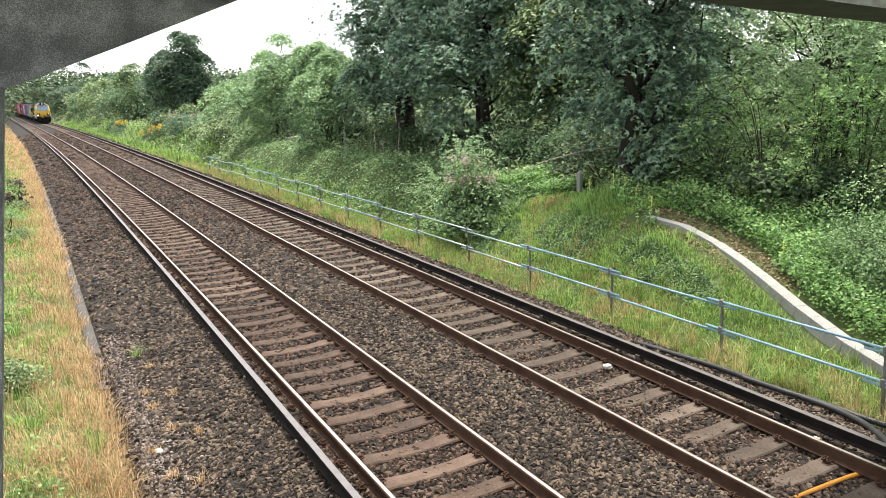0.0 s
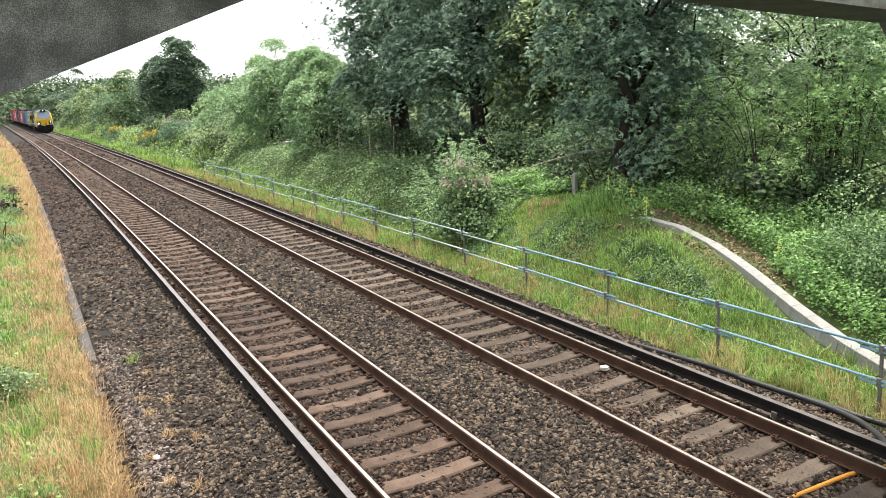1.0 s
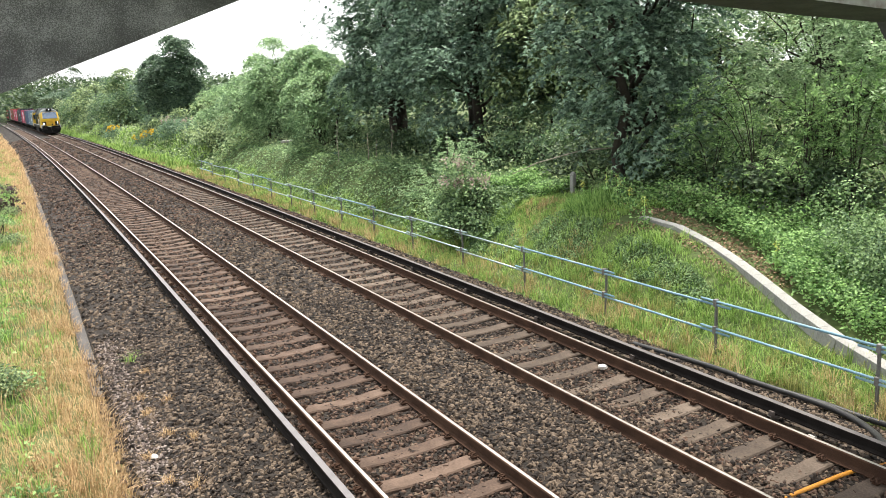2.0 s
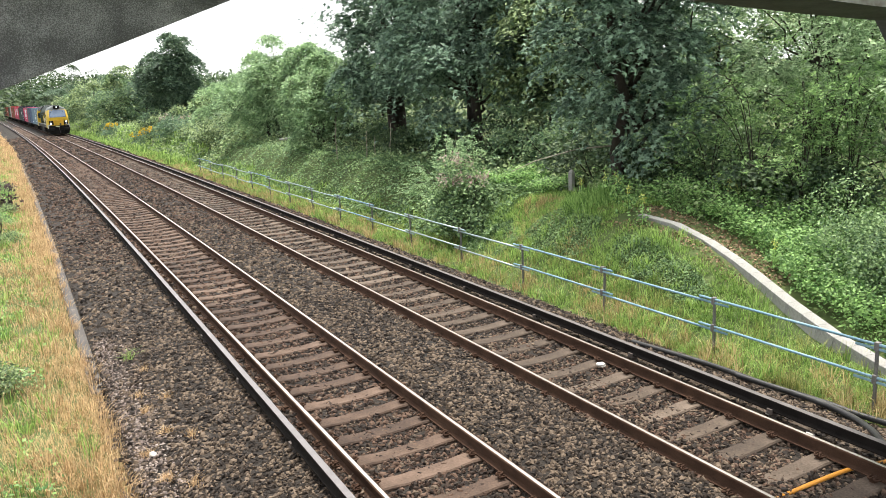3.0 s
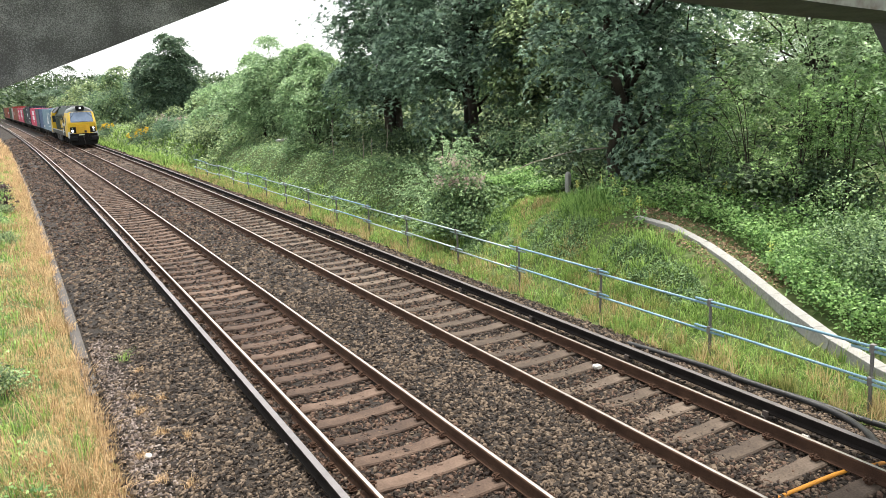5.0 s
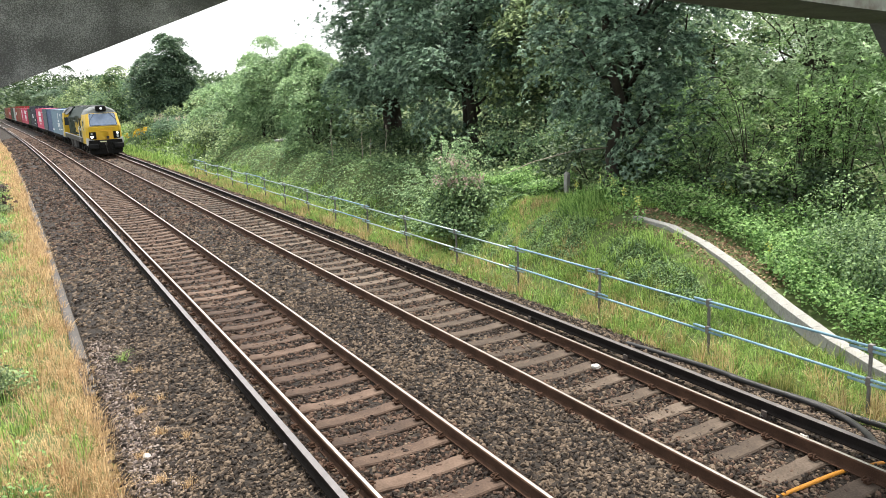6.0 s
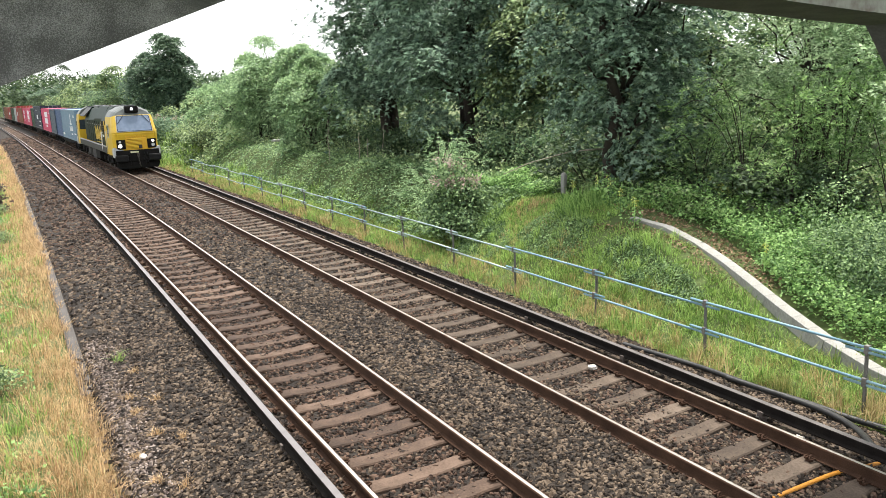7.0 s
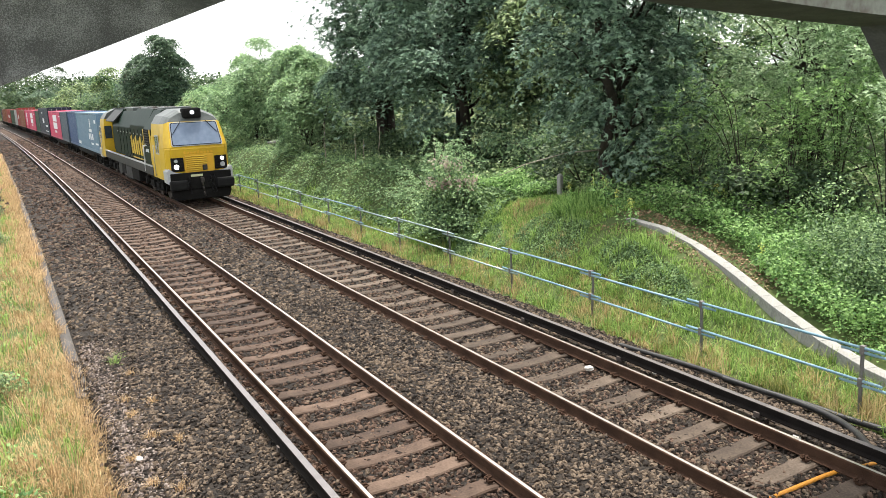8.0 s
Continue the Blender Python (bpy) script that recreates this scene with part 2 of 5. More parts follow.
def build_ground():
    xs = np.unique(np.concatenate([np.arange(-12, 32, 0.35), np.geomspace(32, 2500, 26), -np.geomspace(12, 2500, 26)]))
    ys = np.unique(np.concatenate([np.arange(-12, 60, 0.45), np.geomspace(60, 2500, 45), -np.geomspace(12, 1500, 12)]))
    X, Y = np.meshgrid(xs, ys, indexing="ij")
    V = np.stack([X, Y, height(X, Y)], -1).reshape(-1, 3)
    n, m = len(xs), len(ys)
    i, j = np.meshgrid(np.arange(n - 1), np.arange(m - 1), indexing="ij")
    a = (i * m + j).ravel()
    F = np.stack([a, a + m, a + m + 1, a + 1], 1)
    c = V[F].mean(1)
    o, _ = offset_of(c[:, 0], c[:, 1])
    ob = mesh_np("ground", V, F, [M["earth"]], smooth=True)
    tagged(ob, "overgrown green and earthy lineside ground", "ground", kind="structure")


def strip(name, offs, zs, s0, s1, step, mat):
    """A ribbon of ground that follows the line."""
    s = np.concatenate([np.arange(s0, 60, step), np.arange(60, s1, step * 4)])
    V = []
    for o, z in zip(offs, zs):
        x, y, _ = line(s, o)
        V.append(np.stack([x, y, np.full_like(x, z)], -1))
    V = np.stack(V, 1).reshape(-1, 3)
    k, n = len(offs), len(s)
    i, j = np.meshgrid(np.arange(n - 1), np.arange(k - 1), indexing="ij")
    a = (i * k + j).ravel()
    return mesh_np(name, V, np.stack([a, a + 1, a + k + 1, a + k], 1), mat, smooth=True)


BALLAST_OFF = (0.62, 0.8, 1.9, 2.6, 2.85, 2.95, 4.3, 4.42, 4.7, 5.3, 5.9, 6.1, 6.25, 7.62, 7.75, 8.4, 8.8, 9.45)
BALLAST_Z = (-0.5, -0.4, -0.21, -0.16, -0.17, -0.22, -0.22, -0.17, -0.145, -0.125, -0.145, -0.17, -0.22, -0.22, -0.18, -0.2, -0.26, -0.44)


def ballast_height(o):
    return np.interp(o, BALLAST_OFF, BALLAST_Z)


def build_ballast():
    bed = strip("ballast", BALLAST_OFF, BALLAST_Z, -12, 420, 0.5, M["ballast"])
    tagged(bed, "grey-brown crushed stone railway ballast", "ballast", kind="structure")
    return bed


def stones(rng, x, y, z, size):
    """Broken stones: five jittered flanks up to a tilted three-cornered top."""
    n = len(x)
    a = np.arange(5) * 1.2566 + rng.uniform(0, 6.28, (n, 1)) + rng.normal(size=(n, 5)) * 0.22
    r = rng.uniform(0.75, 1.2, (n, 5))
    V = np.empty((n, 8, 3))
    V[:, :5, 0], V[:, :5, 1] = r * np.cos(a) * 1.2, r * np.sin(a) * rng.uniform(0.55, 0.95, (n, 1))
    V[:, :5, 2] = rng.uniform(-0.6, -0.05, (n, 5))
    V[:, 5:, :2] = (V[:, (0, 2, 3), :2] + V[:, (1, 2, 4), :2]) * 0.5 * rng.uniform(0.6, 0.95, (n, 3, 1))
    V[:, 5:, 2] = rng.uniform(0.1, 0.4, (n, 1)) + rng.normal(size=(n, 3)) * 0.2
    g = rng.uniform(0, 6.28, n)
    c, sn = np.cos(g)[:, None], np.sin(g)[:, None]
    X, Y = V[:, :, 0] * c - V[:, :, 1] * sn, V[:, :, 0] * sn + V[:, :, 1] * c
    k = (size * rng.uniform(0.55, 1.3, n))[:, None]
    V = np.stack([X * k + x[:, None], Y * k + y[:, None], V[:, :, 2] * k + z[:, None]], -1)
    t = np.array([(0, 1, 5), (1, 6, 5), (1, 2, 6), (2, 3, 6), (3, 7, 6), (3, 4, 7), (4, 0, 7), (0, 5, 7), (5, 6, 7)])
    F = (np.arange(n)[:, None, None] * 8 + t[None]).reshape(-1, 3)
    return V.reshape(-1, 3), F


def build_stones(bed):
    rng = np.random.default_rng(3)
    for k, (s0, s1, dens, size) in enumerate(((4.2, 9.5, 640, 0.036), (9.5, 16, 420, 0.041), (16, 30, 150, 0.058), (30, 60, 62, 0.07), (60, 120, 12, 0.15))):
        n = int((s1 - s0) * 8.6 * dens)
        s, o = rng.uniform(s0, s1, n), rng.uniform(0.5, 9.4, n)
        near = s > 8.4 - (o - 0.64) * 0.68        # the strip under the bridge stays bare of loose stones
        s, o = s[near], o[near]
        n = len(s)
        thin = (o > 8.9) | (o < 1.1)
        keep = ~thin | (rng.random(n) < np.where(o < 0.72, 0.3 * (s < 15), 0.6))
        s, o = s[keep], o[keep]
        x, y, _ = line(s, o)
        z = np.where(o < 0.68, -0.36, ballast_height(o)) + rng.uniform(-0.004, 0.024, len(x))
        z = z + 0.045 * np.exp(-(((o - 6.5) / 0.28) ** 2)) * (1 - smooth(6.5, 10, s))     # heaped over the sleepers
        V, F = stones(rng, x, y, z, size)
        stained = ((np.abs(o - X_NEAR) < 0.95) & (rng.random(len(o)) < 0.85)) | ((np.abs(o - X_FAR) < 0.9) & (rng.random(len(o)) < 0.45)) | (rng.random(len(o)) < 0.8 * smooth(18, 34, s))
        ob = mesh_np("ballast_stones", V, F, [M["stone"], M["stone_rust"]], bed, index=np.repeat(stained.astype(int), 9))
        tagged(ob, kind="stuff")
    n = 2600     # paler fine gravel and dry soil along the cess
    s, o = rng.uniform(7.6, 16, n), 0.72 + np.abs(rng.normal(size=n)) * 0.28
    x, y, _ = line(s, o)
    V, F = stones(rng, x, y, np.where(o < 0.68, -0.36, ballast_height(o)) + 0.016, 0.022)
    ob = mesh_np("cess_gravel", V, F, M["gravel"], bed)
    tagged(ob, kind="stuff")
    # loose stones lying on top, one by one
    shapes = []
    for k in range(12):
        V, F = stones(np.random.default_rng(80 + k), np.zeros(1), np.zeros(1), np.zeros(1), 0.04)
        me = bpy.data.meshes.new("stone")
        me.from_pydata([tuple(v) for v in V], [], [tuple(int(i) for i in f) for f in F])
        me.materials.append(M["stone"])
        shapes.append(me)
    for i in range(280):
        s, o = rng.uniform(4.5, 11), rng.choice((rng.uniform(1.2, 2.2), rng.uniform(4.5, 6.0), rng.uniform(3.0, 4.2), rng.uniform(6.4, 7.6)))
        ob = new("stone", shapes[i % 12])
        ob.parent = bed
        x, y, _ = line(s, o)
        ob.matrix_local = pose(float(x), float(y), float(ballast_height(o)) + 0.018, 0, 0, rng.uniform(0, 360))


# ---- tracks ----
RAIL = [(-0.07, -0.159), (0.07, -0.159), (0.07, -0.148), (0.012, -0.13), (0.009, -0.055), (0.034, -0.04), (0.036, -0.012), (0.03, -0.003), (0.02, -0.0009), (0.0, 0.0), (-0.02, -0.0009), (-0.03, -0.003), (-0.036, -0.012), (-0.034, -0.04), (-0.009, -0.055), (-0.012, -0.13), (-0.07, -0.148)]


def sweep_rail(name, off, z, s0, s1, mats, parent, section=RAIL, top=-0.001):
    s = np.concatenate([np.arange(s0, 60, 1.0), np.arange(60, s1, 4.0)])
    sec = np.array(section)
    x, y, th = line(s, off)
    V = np.stack([x[:, None] + sec[None, :, 0] * np.cos(th)[:, None], y[:, None] + sec[None, :, 0] * np.sin(th)[:, None], np.full((len(s), 1), z) + sec[None, :, 1]], -1).reshape(-1, 3)
    k, n = len(sec), len(s)
    i, j = np.meshgrid(np.arange(n - 1), np.arange(k), indexing="ij")
    j2 = (j + 1) % k
    F = np.stack([i * k + j, i * k + j2, (i + 1) * k + j2, (i + 1) * k + j], -1).reshape(-1, 4)
    zz = np.minimum(sec[:, 1], sec[(np.arange(k) + 1) % k, 1])
    idx = np.tile((zz >= top).astype(int), n - 1)
    return mesh_np(name, V, F, mats, parent, index=idx)


def sleeper_mesh(mat):
    bm = bmesh.new()
    prof = [(-1.25, -0.2), (-1.25, 0.0), (-0.5, 0.0), (-0.3, -0.02), (0.3, -0.02), (0.5, 0.0), (1.25, 0.0), (1.25, -0.2)]
    prism(bm, prof, -0.13, 0.13)
    bmesh.ops.bevel(bm, geom=[e for e in bm.edges if all(v.co.z > -0.05 for v in e.verts)], offset=0.018, segments=1, affect="EDGES")
    me = bpy.data.meshes.new("sleeper")
    bm.to_mesh(me)
    bm.free()
    me.materials.append(mat)
    return me


def clip_mesh():
    """A bent spring clip of round bar, with its shoulder."""
    bm = bmesh.new()
    pts = [(0.0, -0.05, 0.0), (0.02, -0.05, 0.03), (0.09, -0.045, 0.035), (0.115, -0.02, 0.025), (0.09, 0.0, 0.04), (0.03, 0.0, 0.045), (0.09, 0.02, 0.04), (0.115, 0.04, 0.02), (0.02, 0.05, 0.015)]
    for a, b in zip(pts, pts[1:]):
        tube(bm, a, b, 0.011, 6)
    box(bm, 0.03, 0.09, -0.03, 0.03, -0.02, 0.03)
    me = bpy.data.meshes.new("rail_clip")
    bm.to_mesh(me)
    bm.free()
    me.materials.append(M["rail_side"])
    return me


def build_track(label, off, phase, sl, cl):
    track = empty("railway_track")
    tagged(track, label, "railway track", group="railway tracks", kind="structure")
    for sgn in (-1, 1):
        sweep_rail("rail", off + sgn * GAUGE / 2, 0.0, -12, 420, [M["rail_side"], M["rail_top"]], track)
    rnd = random.Random(int(off * 10))
    for i in range(-18, 270):
        s = phase + i * PITCH
        ob = new("sleeper", sl)
        ob.parent = track
        ob.matrix_local = on_line(s + rnd.uniform(-0.015, 0.015), off, -0.168) @ pose(0, 0, rnd.uniform(-0.006, 0.004), 0, 0, rnd.uniform(-0.6, 0.6))
        if 1.5 < s < 24:
            for sgn in (-1, 1):
                for side in (-1, 1):
                    c = new("rail_clip", cl)
                    c.parent = track
                    c.matrix_local = on_line(s, off + sgn * GAUGE / 2 + side * 0.055, -0.15) @ pose(0, 0, 0, 0, 0, 0 if side > 0 else 180)
    return track


THIRD = [(-0.065, -0.14), (0.065, -0.14), (0.065, -0.125), (0.022, -0.105), (0.02, -0.05), (0.045, -0.04), (0.045, -0.006), (0.04, 0.0), (-0.04, 0.0), (-0.045, -0.006), (-0.045, -0.04), (-0.02, -0.05), (-0.022, -0.105), (-0.065, -0.125)]


def build_third(off, label, top):
    t = empty("conductor_rail")
    tagged(t, label, "conductor rail", group="conductor rails", kind="structure")
    sweep_rail("rail", off, 0.076, -12, 420, [M["third_side"], top], t, THIRD, -0.004)
    bm = bmesh.new()
    for z0, z1, r in ((-0.2, -0.16, 0.06), (-0.16, -0.13, 0.045), (-0.13, -0.1, 0.06), (-0.1, -0.066, 0.045)):
        tube(bm, (0, 0, z0), (0, 0, z1), r, 10)
    for sx in (-1, 1):
        box(bm, sx * 0.075 - 0.012, sx * 0.075 + 0.012, -0.04, 0.04, -0.1, -0.03)
    me = bpy.data.meshes.new("insulator")
    bm.to_mesh(me)
    bm.free()
    me.materials.append(M["pot"])
    for i in range(0, 40):
        ob = new("insulator", me)
        ob.parent = t
        ob.matrix_local = on_line(1.0 + i * PITCH * 4, off, 0.0)
    return t


# ---- vegetation ----
LEAF = np.array([(0, 0, 0), (0.36, 0.42, 0.07), (0, 1.1, -0.1), (-0.36, 0.42, 0.07)])
LEAF_F = np.array([(0, 1, 2, 3)])
# a leaf of three pointed lobes
LOBED = np.array([(0, 0, 0), (0.2, 0.5, 0.05), (0, 1.15, -0.14), (-0.2, 0.5, 0.05), (0.22, 0.1, 0.04), (0.78, 0.62, -0.12), (-0.22, 0.1, 0.04), (-0.78, 0.62, -0.12)])
LOBED_F = np.array([(0, 1, 2, 3), (0, 4, 5, 1), (0, 3, 7, 6)])


def scatter_leaves(rng, centres, size, up=0.35, aspect=1.0, droop=0.0, facing=None, lobed=False, along=None, jitter=0.42):
    """Leaves folded on the midrib, turned at random about the way they face, or pointing along a given way."""
    n = len(centres)
    shape, fs = (LOBED, LOBED_F) if lobed else (LEAF, LEAF_F)
    nrm = rng.normal(size=(n, 3))
    if facing is None:
        nrm[:, 2] = np.abs(nrm[:, 2]) + up
    else:
        nrm = facing + nrm * jitter
    nrm /= np.linalg.norm(nrm, axis=1)[:, None] + 1e-9
    a = rng.normal(size=(n, 3)) if along is None else along + rng.normal(size=(n, 3)) * 0.15
    a[:, 2] -= droop
    a -= nrm * (a * nrm).sum(1)[:, None]
    a /= np.linalg.norm(a, axis=1)[:, None] + 1e-9
    b = np.cross(a, nrm)
    sz = size * rng.uniform(0.6, 1.3, n)
    V = centres[:, None, :] + sz[:, None, None] * (aspect * shape[None, :, 0, None] * b[:, None, :] + shape[None, :, 1, None] * a[:, None, :] + shape[None, :, 2, None] * nrm[:, None, :])
    F = (np.arange(n)[:, None, None] * len(shape) + fs[None]).reshape(-1, 4)
    return V.reshape(-1, 3), F


def boughs(rng, n, radius, size):
    """Sprays gathered on the upper sides of boughs that jut from a crown: their places and the ways they face."""
    nb = max(7, n // 8)
    k = np.arange(nb) + 0.5
    zz = 1 - 1.85 * k / nb
    an = k * 2.39996 + rng.normal(size=nb) * 0.35
    d = np.stack([np.sqrt(np.maximum(0, 1 - zz * zz)) * np.cos(an), np.sqrt(np.maximum(0, 1 - zz * zz)) * np.sin(an), zz + rng.normal(size=nb) * 0.06], -1)
    c = d * rng.uniform(0.58, 0.98, (nb, 1)) * np.array(radius)
    c[rng.random(nb) < 0.2] *= 0.6
    which = rng.integers(0, nb, n)
    q = rng.normal(size=(n, 3))
    q[:, 2] = np.abs(q[:, 2]) * 0.9 - 0.25
    q += d[which] * 0.55
    q /= np.linalg.norm(q, axis=1)[:, None]
    w = size * rng.uniform(0.65, 1.3, nb)
    p = c[which] + q * w[which][:, None] * rng.uniform(0.55, 1.0, (n, 1)) * np.array((1, 1, 0.62))
    ways = q * 0.6 + np.array((0, 0, 0.8)) + rng.normal(size=(n, 3)) * 0.16
    return p, ways / np.linalg.norm(ways, axis=1)[:, None], c


def pinnate(rng, p, ways, n, leaf, length):
    """Feathery leaves: n leaf-stalks about each place, each with leaflets in pairs."""
    m = len(p) * n
    o = np.repeat(p, n, 0) + rng.normal(size=(m, 3)) * length * 0.55
    f = np.repeat(ways, n, 0)
    a = f * np.array((1, 1, 0.25)) + rng.normal(size=(m, 3)) * 0.55
    a /= np.linalg.norm(a, axis=1)[:, None]
    up = np.array((0, 0, 1.0)) + f * 0.4 + rng.normal(size=(m, 3)) * 0.25
    side = np.cross(a, up)
    side /= np.linalg.norm(side, axis=1)[:, None] + 1e-9
    nrm = np.cross(side, a)
    C, W, A = [], [], []
    ln = length * rng.uniform(0.7, 1.25, m)[:, None]
    for i in range(4):
        t = 0.25 + 0.22 * i
        for sg in (-1, 1):
            C.append(o + a * ln * t - np.array((0, 0, 1.0)) * ln * 0.35 * t * t)
            W.append(nrm)
            A.append(side * sg + a * 0.6)
    C.append(o + a * ln - np.array((0, 0, 1.0)) * ln * 0.35)
    W.append(nrm)
    A.append(a)
    return scatter_leaves(rng, np.concatenate(C), leaf, facing=np.concatenate(W), along=np.concatenate(A), aspect=0.62, jitter=0.4)


def limb(bm, a, b, r0, r1, bend, rng, n=5):
    prev, pr = Vector(a), r0
    for i in range(1, n + 1):
        t = i / n
        p = Vector(a).lerp(Vector(b), t) + Vector(rng.normal(size=3)) * bend * math.sin(math.pi * t)
        r = r0 + (r1 - r0) * t
        tube(bm, prev, p, pr, 7, r)
        prev, pr = p, r
    return prev


def tree(name, label, x, y, z, h, crown, base, leaf, mat, n_clump, per, seed, spread=0.5, trunk=0.18, group="lineside trees", droop=0.0, aspect=1.0, stems=1, form="plain", limbs=26, bough=None):
    """A tree with a tapered trunk, limbs and boughs of leaves in sprays. crown: radii; base: the height of the crown's middle."""
    rng = np.random.default_rng(seed)
    t = empty(name, pose(x, y, z))
    tagged(t, label, "tree", group=group)
    bm = bmesh.new()
    p, ways, tips = boughs(rng, n_clump, crown, bough or min(crown) * 0.42)
    p, tips = p + np.array((0, 0, base)), tips + np.array((0, 0, base))
    ok = p[:, 2] > 0.25
    p, ways, tips = p[ok], ways[ok], tips[tips[:, 2] > 0.4]
    for k in range(stems):
        o = Vector((rng.normal() * 0.25 * (stems > 1), rng.normal() * 0.25 * (stems > 1), -0.3))
        limb(bm, o, o * 2 + Vector((0, 0, base + crown[2] * 0.55)), trunk, trunk * 0.25, 0.12, rng)
    for c in tips[:: max(1, math.ceil(len(tips) / limbs))]:
        zz = min(c[2] * 0.72, base + crown[2] * 0.4)
        limb(bm, (0, 0, max(0.4, zz - 0.6)), c, trunk * 0.32, 0.012, 0.18, rng, 4)
    part("trunk", bm, M["bark"], t)
    if form == "pinnate":
        V, F = pinnate(rng, p, ways, max(1, per // 9), leaf, leaf * 3.4)
    else:
        k = rng.poisson(per, len(p))
        i = np.repeat(np.arange(len(p)), k)
        w = ways[i]
        d = rng.normal(size=(len(i), 3)) * spread * rng.uniform(0.6, 1.25, len(p))[i][:, None]
        d -= w * (d * w).sum(1)[:, None] * 0.82            # each spray lies flat and leans outward
        d[:, 2] -= 0.4 * (d ** 2).sum(1) / spread
        V, F = scatter_leaves(rng, p[i] + d, leaf, droop=0.15 + droop, aspect=aspect, facing=w, lobed=form == "lobed", jitter=0.32)
    mesh_np("crown", V, F, mat, t)
    return t


def bush(name, label, x, y, z, radii, leaf, mat, n_clump, per, seed, spread=0.25, category="shrub", group="lineside shrubs", flowers=None):
    """A shrub: thin stems from the ground and leaves in sprays on lumpy boughs down to it."""
    rng = np.random.default_rng(seed)
    t = empty(name, pose(x, y, z))
    tagged(t, label, category, group=group)
    cs, ways, _ = boughs(rng, n_clump, radii, min(radii) * 0.4)
    low = cs[:, 2] < 0
    cs[low, 2] = rng.random(int(low.sum())) * radii[2] * 0.6
    bm = bmesh.new()
    for c in cs[:: max(1, math.ceil(len(cs) / 9))]:
        limb(bm, (c[0] * 0.15, c[1] * 0.15, -0.2), c, 0.03, 0.008, 0.05, rng, 3)
    part("stem", bm, M["bark"], t)
    k = rng.poisson(per, len(cs))
    i = np.repeat(np.arange(len(cs)), k)
    d = rng.normal(size=(len(i), 3)) * spread
    d -= ways[i] * (d * ways[i]).sum(1)[:, None] * 0.6
    P = cs[i] + d
    up = P[:, 2] > -0.1
    V, F = scatter_leaves(rng, P[up], leaf, facing=ways[i][up], droop=0.4)
    mesh_np("foliage", V, F, mat, t)
    if flowers:
        fm, frac, fs = flowers
        sel = cs[(cs[:, 2] > radii[2] * 0.45) & (rng.random(len(cs)) < frac)][:40]
        shapes = []
        for _ in range(5):
            V, F = scatter_leaves(rng, rng.normal(size=(22, 3)) * np.array((0.05, 0.05, 0.1)), fs)
            me = bpy.data.meshes.new("flower_spike")
            me.from_pydata([tuple(v) for v in V], [], [tuple(int(q) for q in f) for f in F])
            me.materials.append(fm)
            shapes.append(me)
        for j, c in enumerate(sel):
            ob = tagged(new("flower_spike", shapes[j % 5]), kind="stuff")
            ob.parent = t
            ob.matrix_local = pose(c[0] * 1.05, c[1] * 1.05, c[2] + spread, rng.uniform(-20, 20), rng.uniform(-20, 20), rng.uniform(0, 360))
    return t


def blades(rng, x, y, z, h, w, lean=0.35, la=None):
    """Grass blades: a tapered strip that bends over towards la."""
    n = len(x)
    ang = rng.uniform(0, 2 * np.pi, n)
    la = rng.uniform(0, 2 * np.pi, n) if la is None else la + rng.normal(size=n) * 0.7
    ln = rng.uniform(0.05, lean, n) * h
    hh = h * rng.uniform(0.45, 1.2, n)
    wx, wy = np.cos(ang) * w, np.sin(ang) * w
    dx, dy = np.cos(la) * ln, np.sin(la) * ln
    V = np.empty((n, 5, 3))
    for k, (u, q, wd) in enumerate(((0, 0, 1), (0, 0, -1), (0.3, 0.6, 0.85), (0.3, 0.6, -0.85), (1, 1, 0.0))):
        V[:, k, 0] = x + dx * u + wx * wd
        V[:, k, 1] = y + dy * u + wy * wd
        V[:, k, 2] = z + hh * q * (1 - 0.3 * u * ln / h)
    t = np.array([(0, 1, 2), (1, 3, 2), (2, 3, 4)])
    F = (np.arange(n)[:, None, None] * 5 + t[None]).reshape(-1, 3)
    return V.reshape(-1, 3), F


def grass_field(name, label, mat, n, s_rng, o_rng, h, w, seed, power=1.0, mask=None, lean=0.75, tuft=16):
    """Grass in tufts whose blades arch outward."""
    rng = np.random.default_rng(seed)
    m = n // tuft
    cs = s_rng[0] + (s_rng[1] - s_rng[0]) * rng.random(m) ** power
    co = rng.uniform(*o_rng, m)
    if mask is not None:
        keep = mask(cs, co, rng)
        cs, co = cs[keep], co[keep]
    m = len(cs)
    ch = h * rng.uniform(0.55, 1.35, m)
    k = np.repeat(np.arange(m), tuft)
    far = 1 + np.clip((cs[k] - 15) / 25, 0, 3)
    la, r = rng.uniform(0, 2 * np.pi, len(k)), np.abs(rng.normal(size=len(k))) * 0.055 * far
    x, y, _ = line(cs[k] + r * np.sin(la), co[k] + r * np.cos(la))
    z = height(x, y)
    V, F = blades(rng, x, y, z - 0.03, ch[k] * np.clip(1 + 0.3 * wob(x, y, 1.7, seed), 0.4, 2), w * far, lean, la)
    return tagged(mesh_np(name, V, F, mat), label, "grass", kind="stuff")


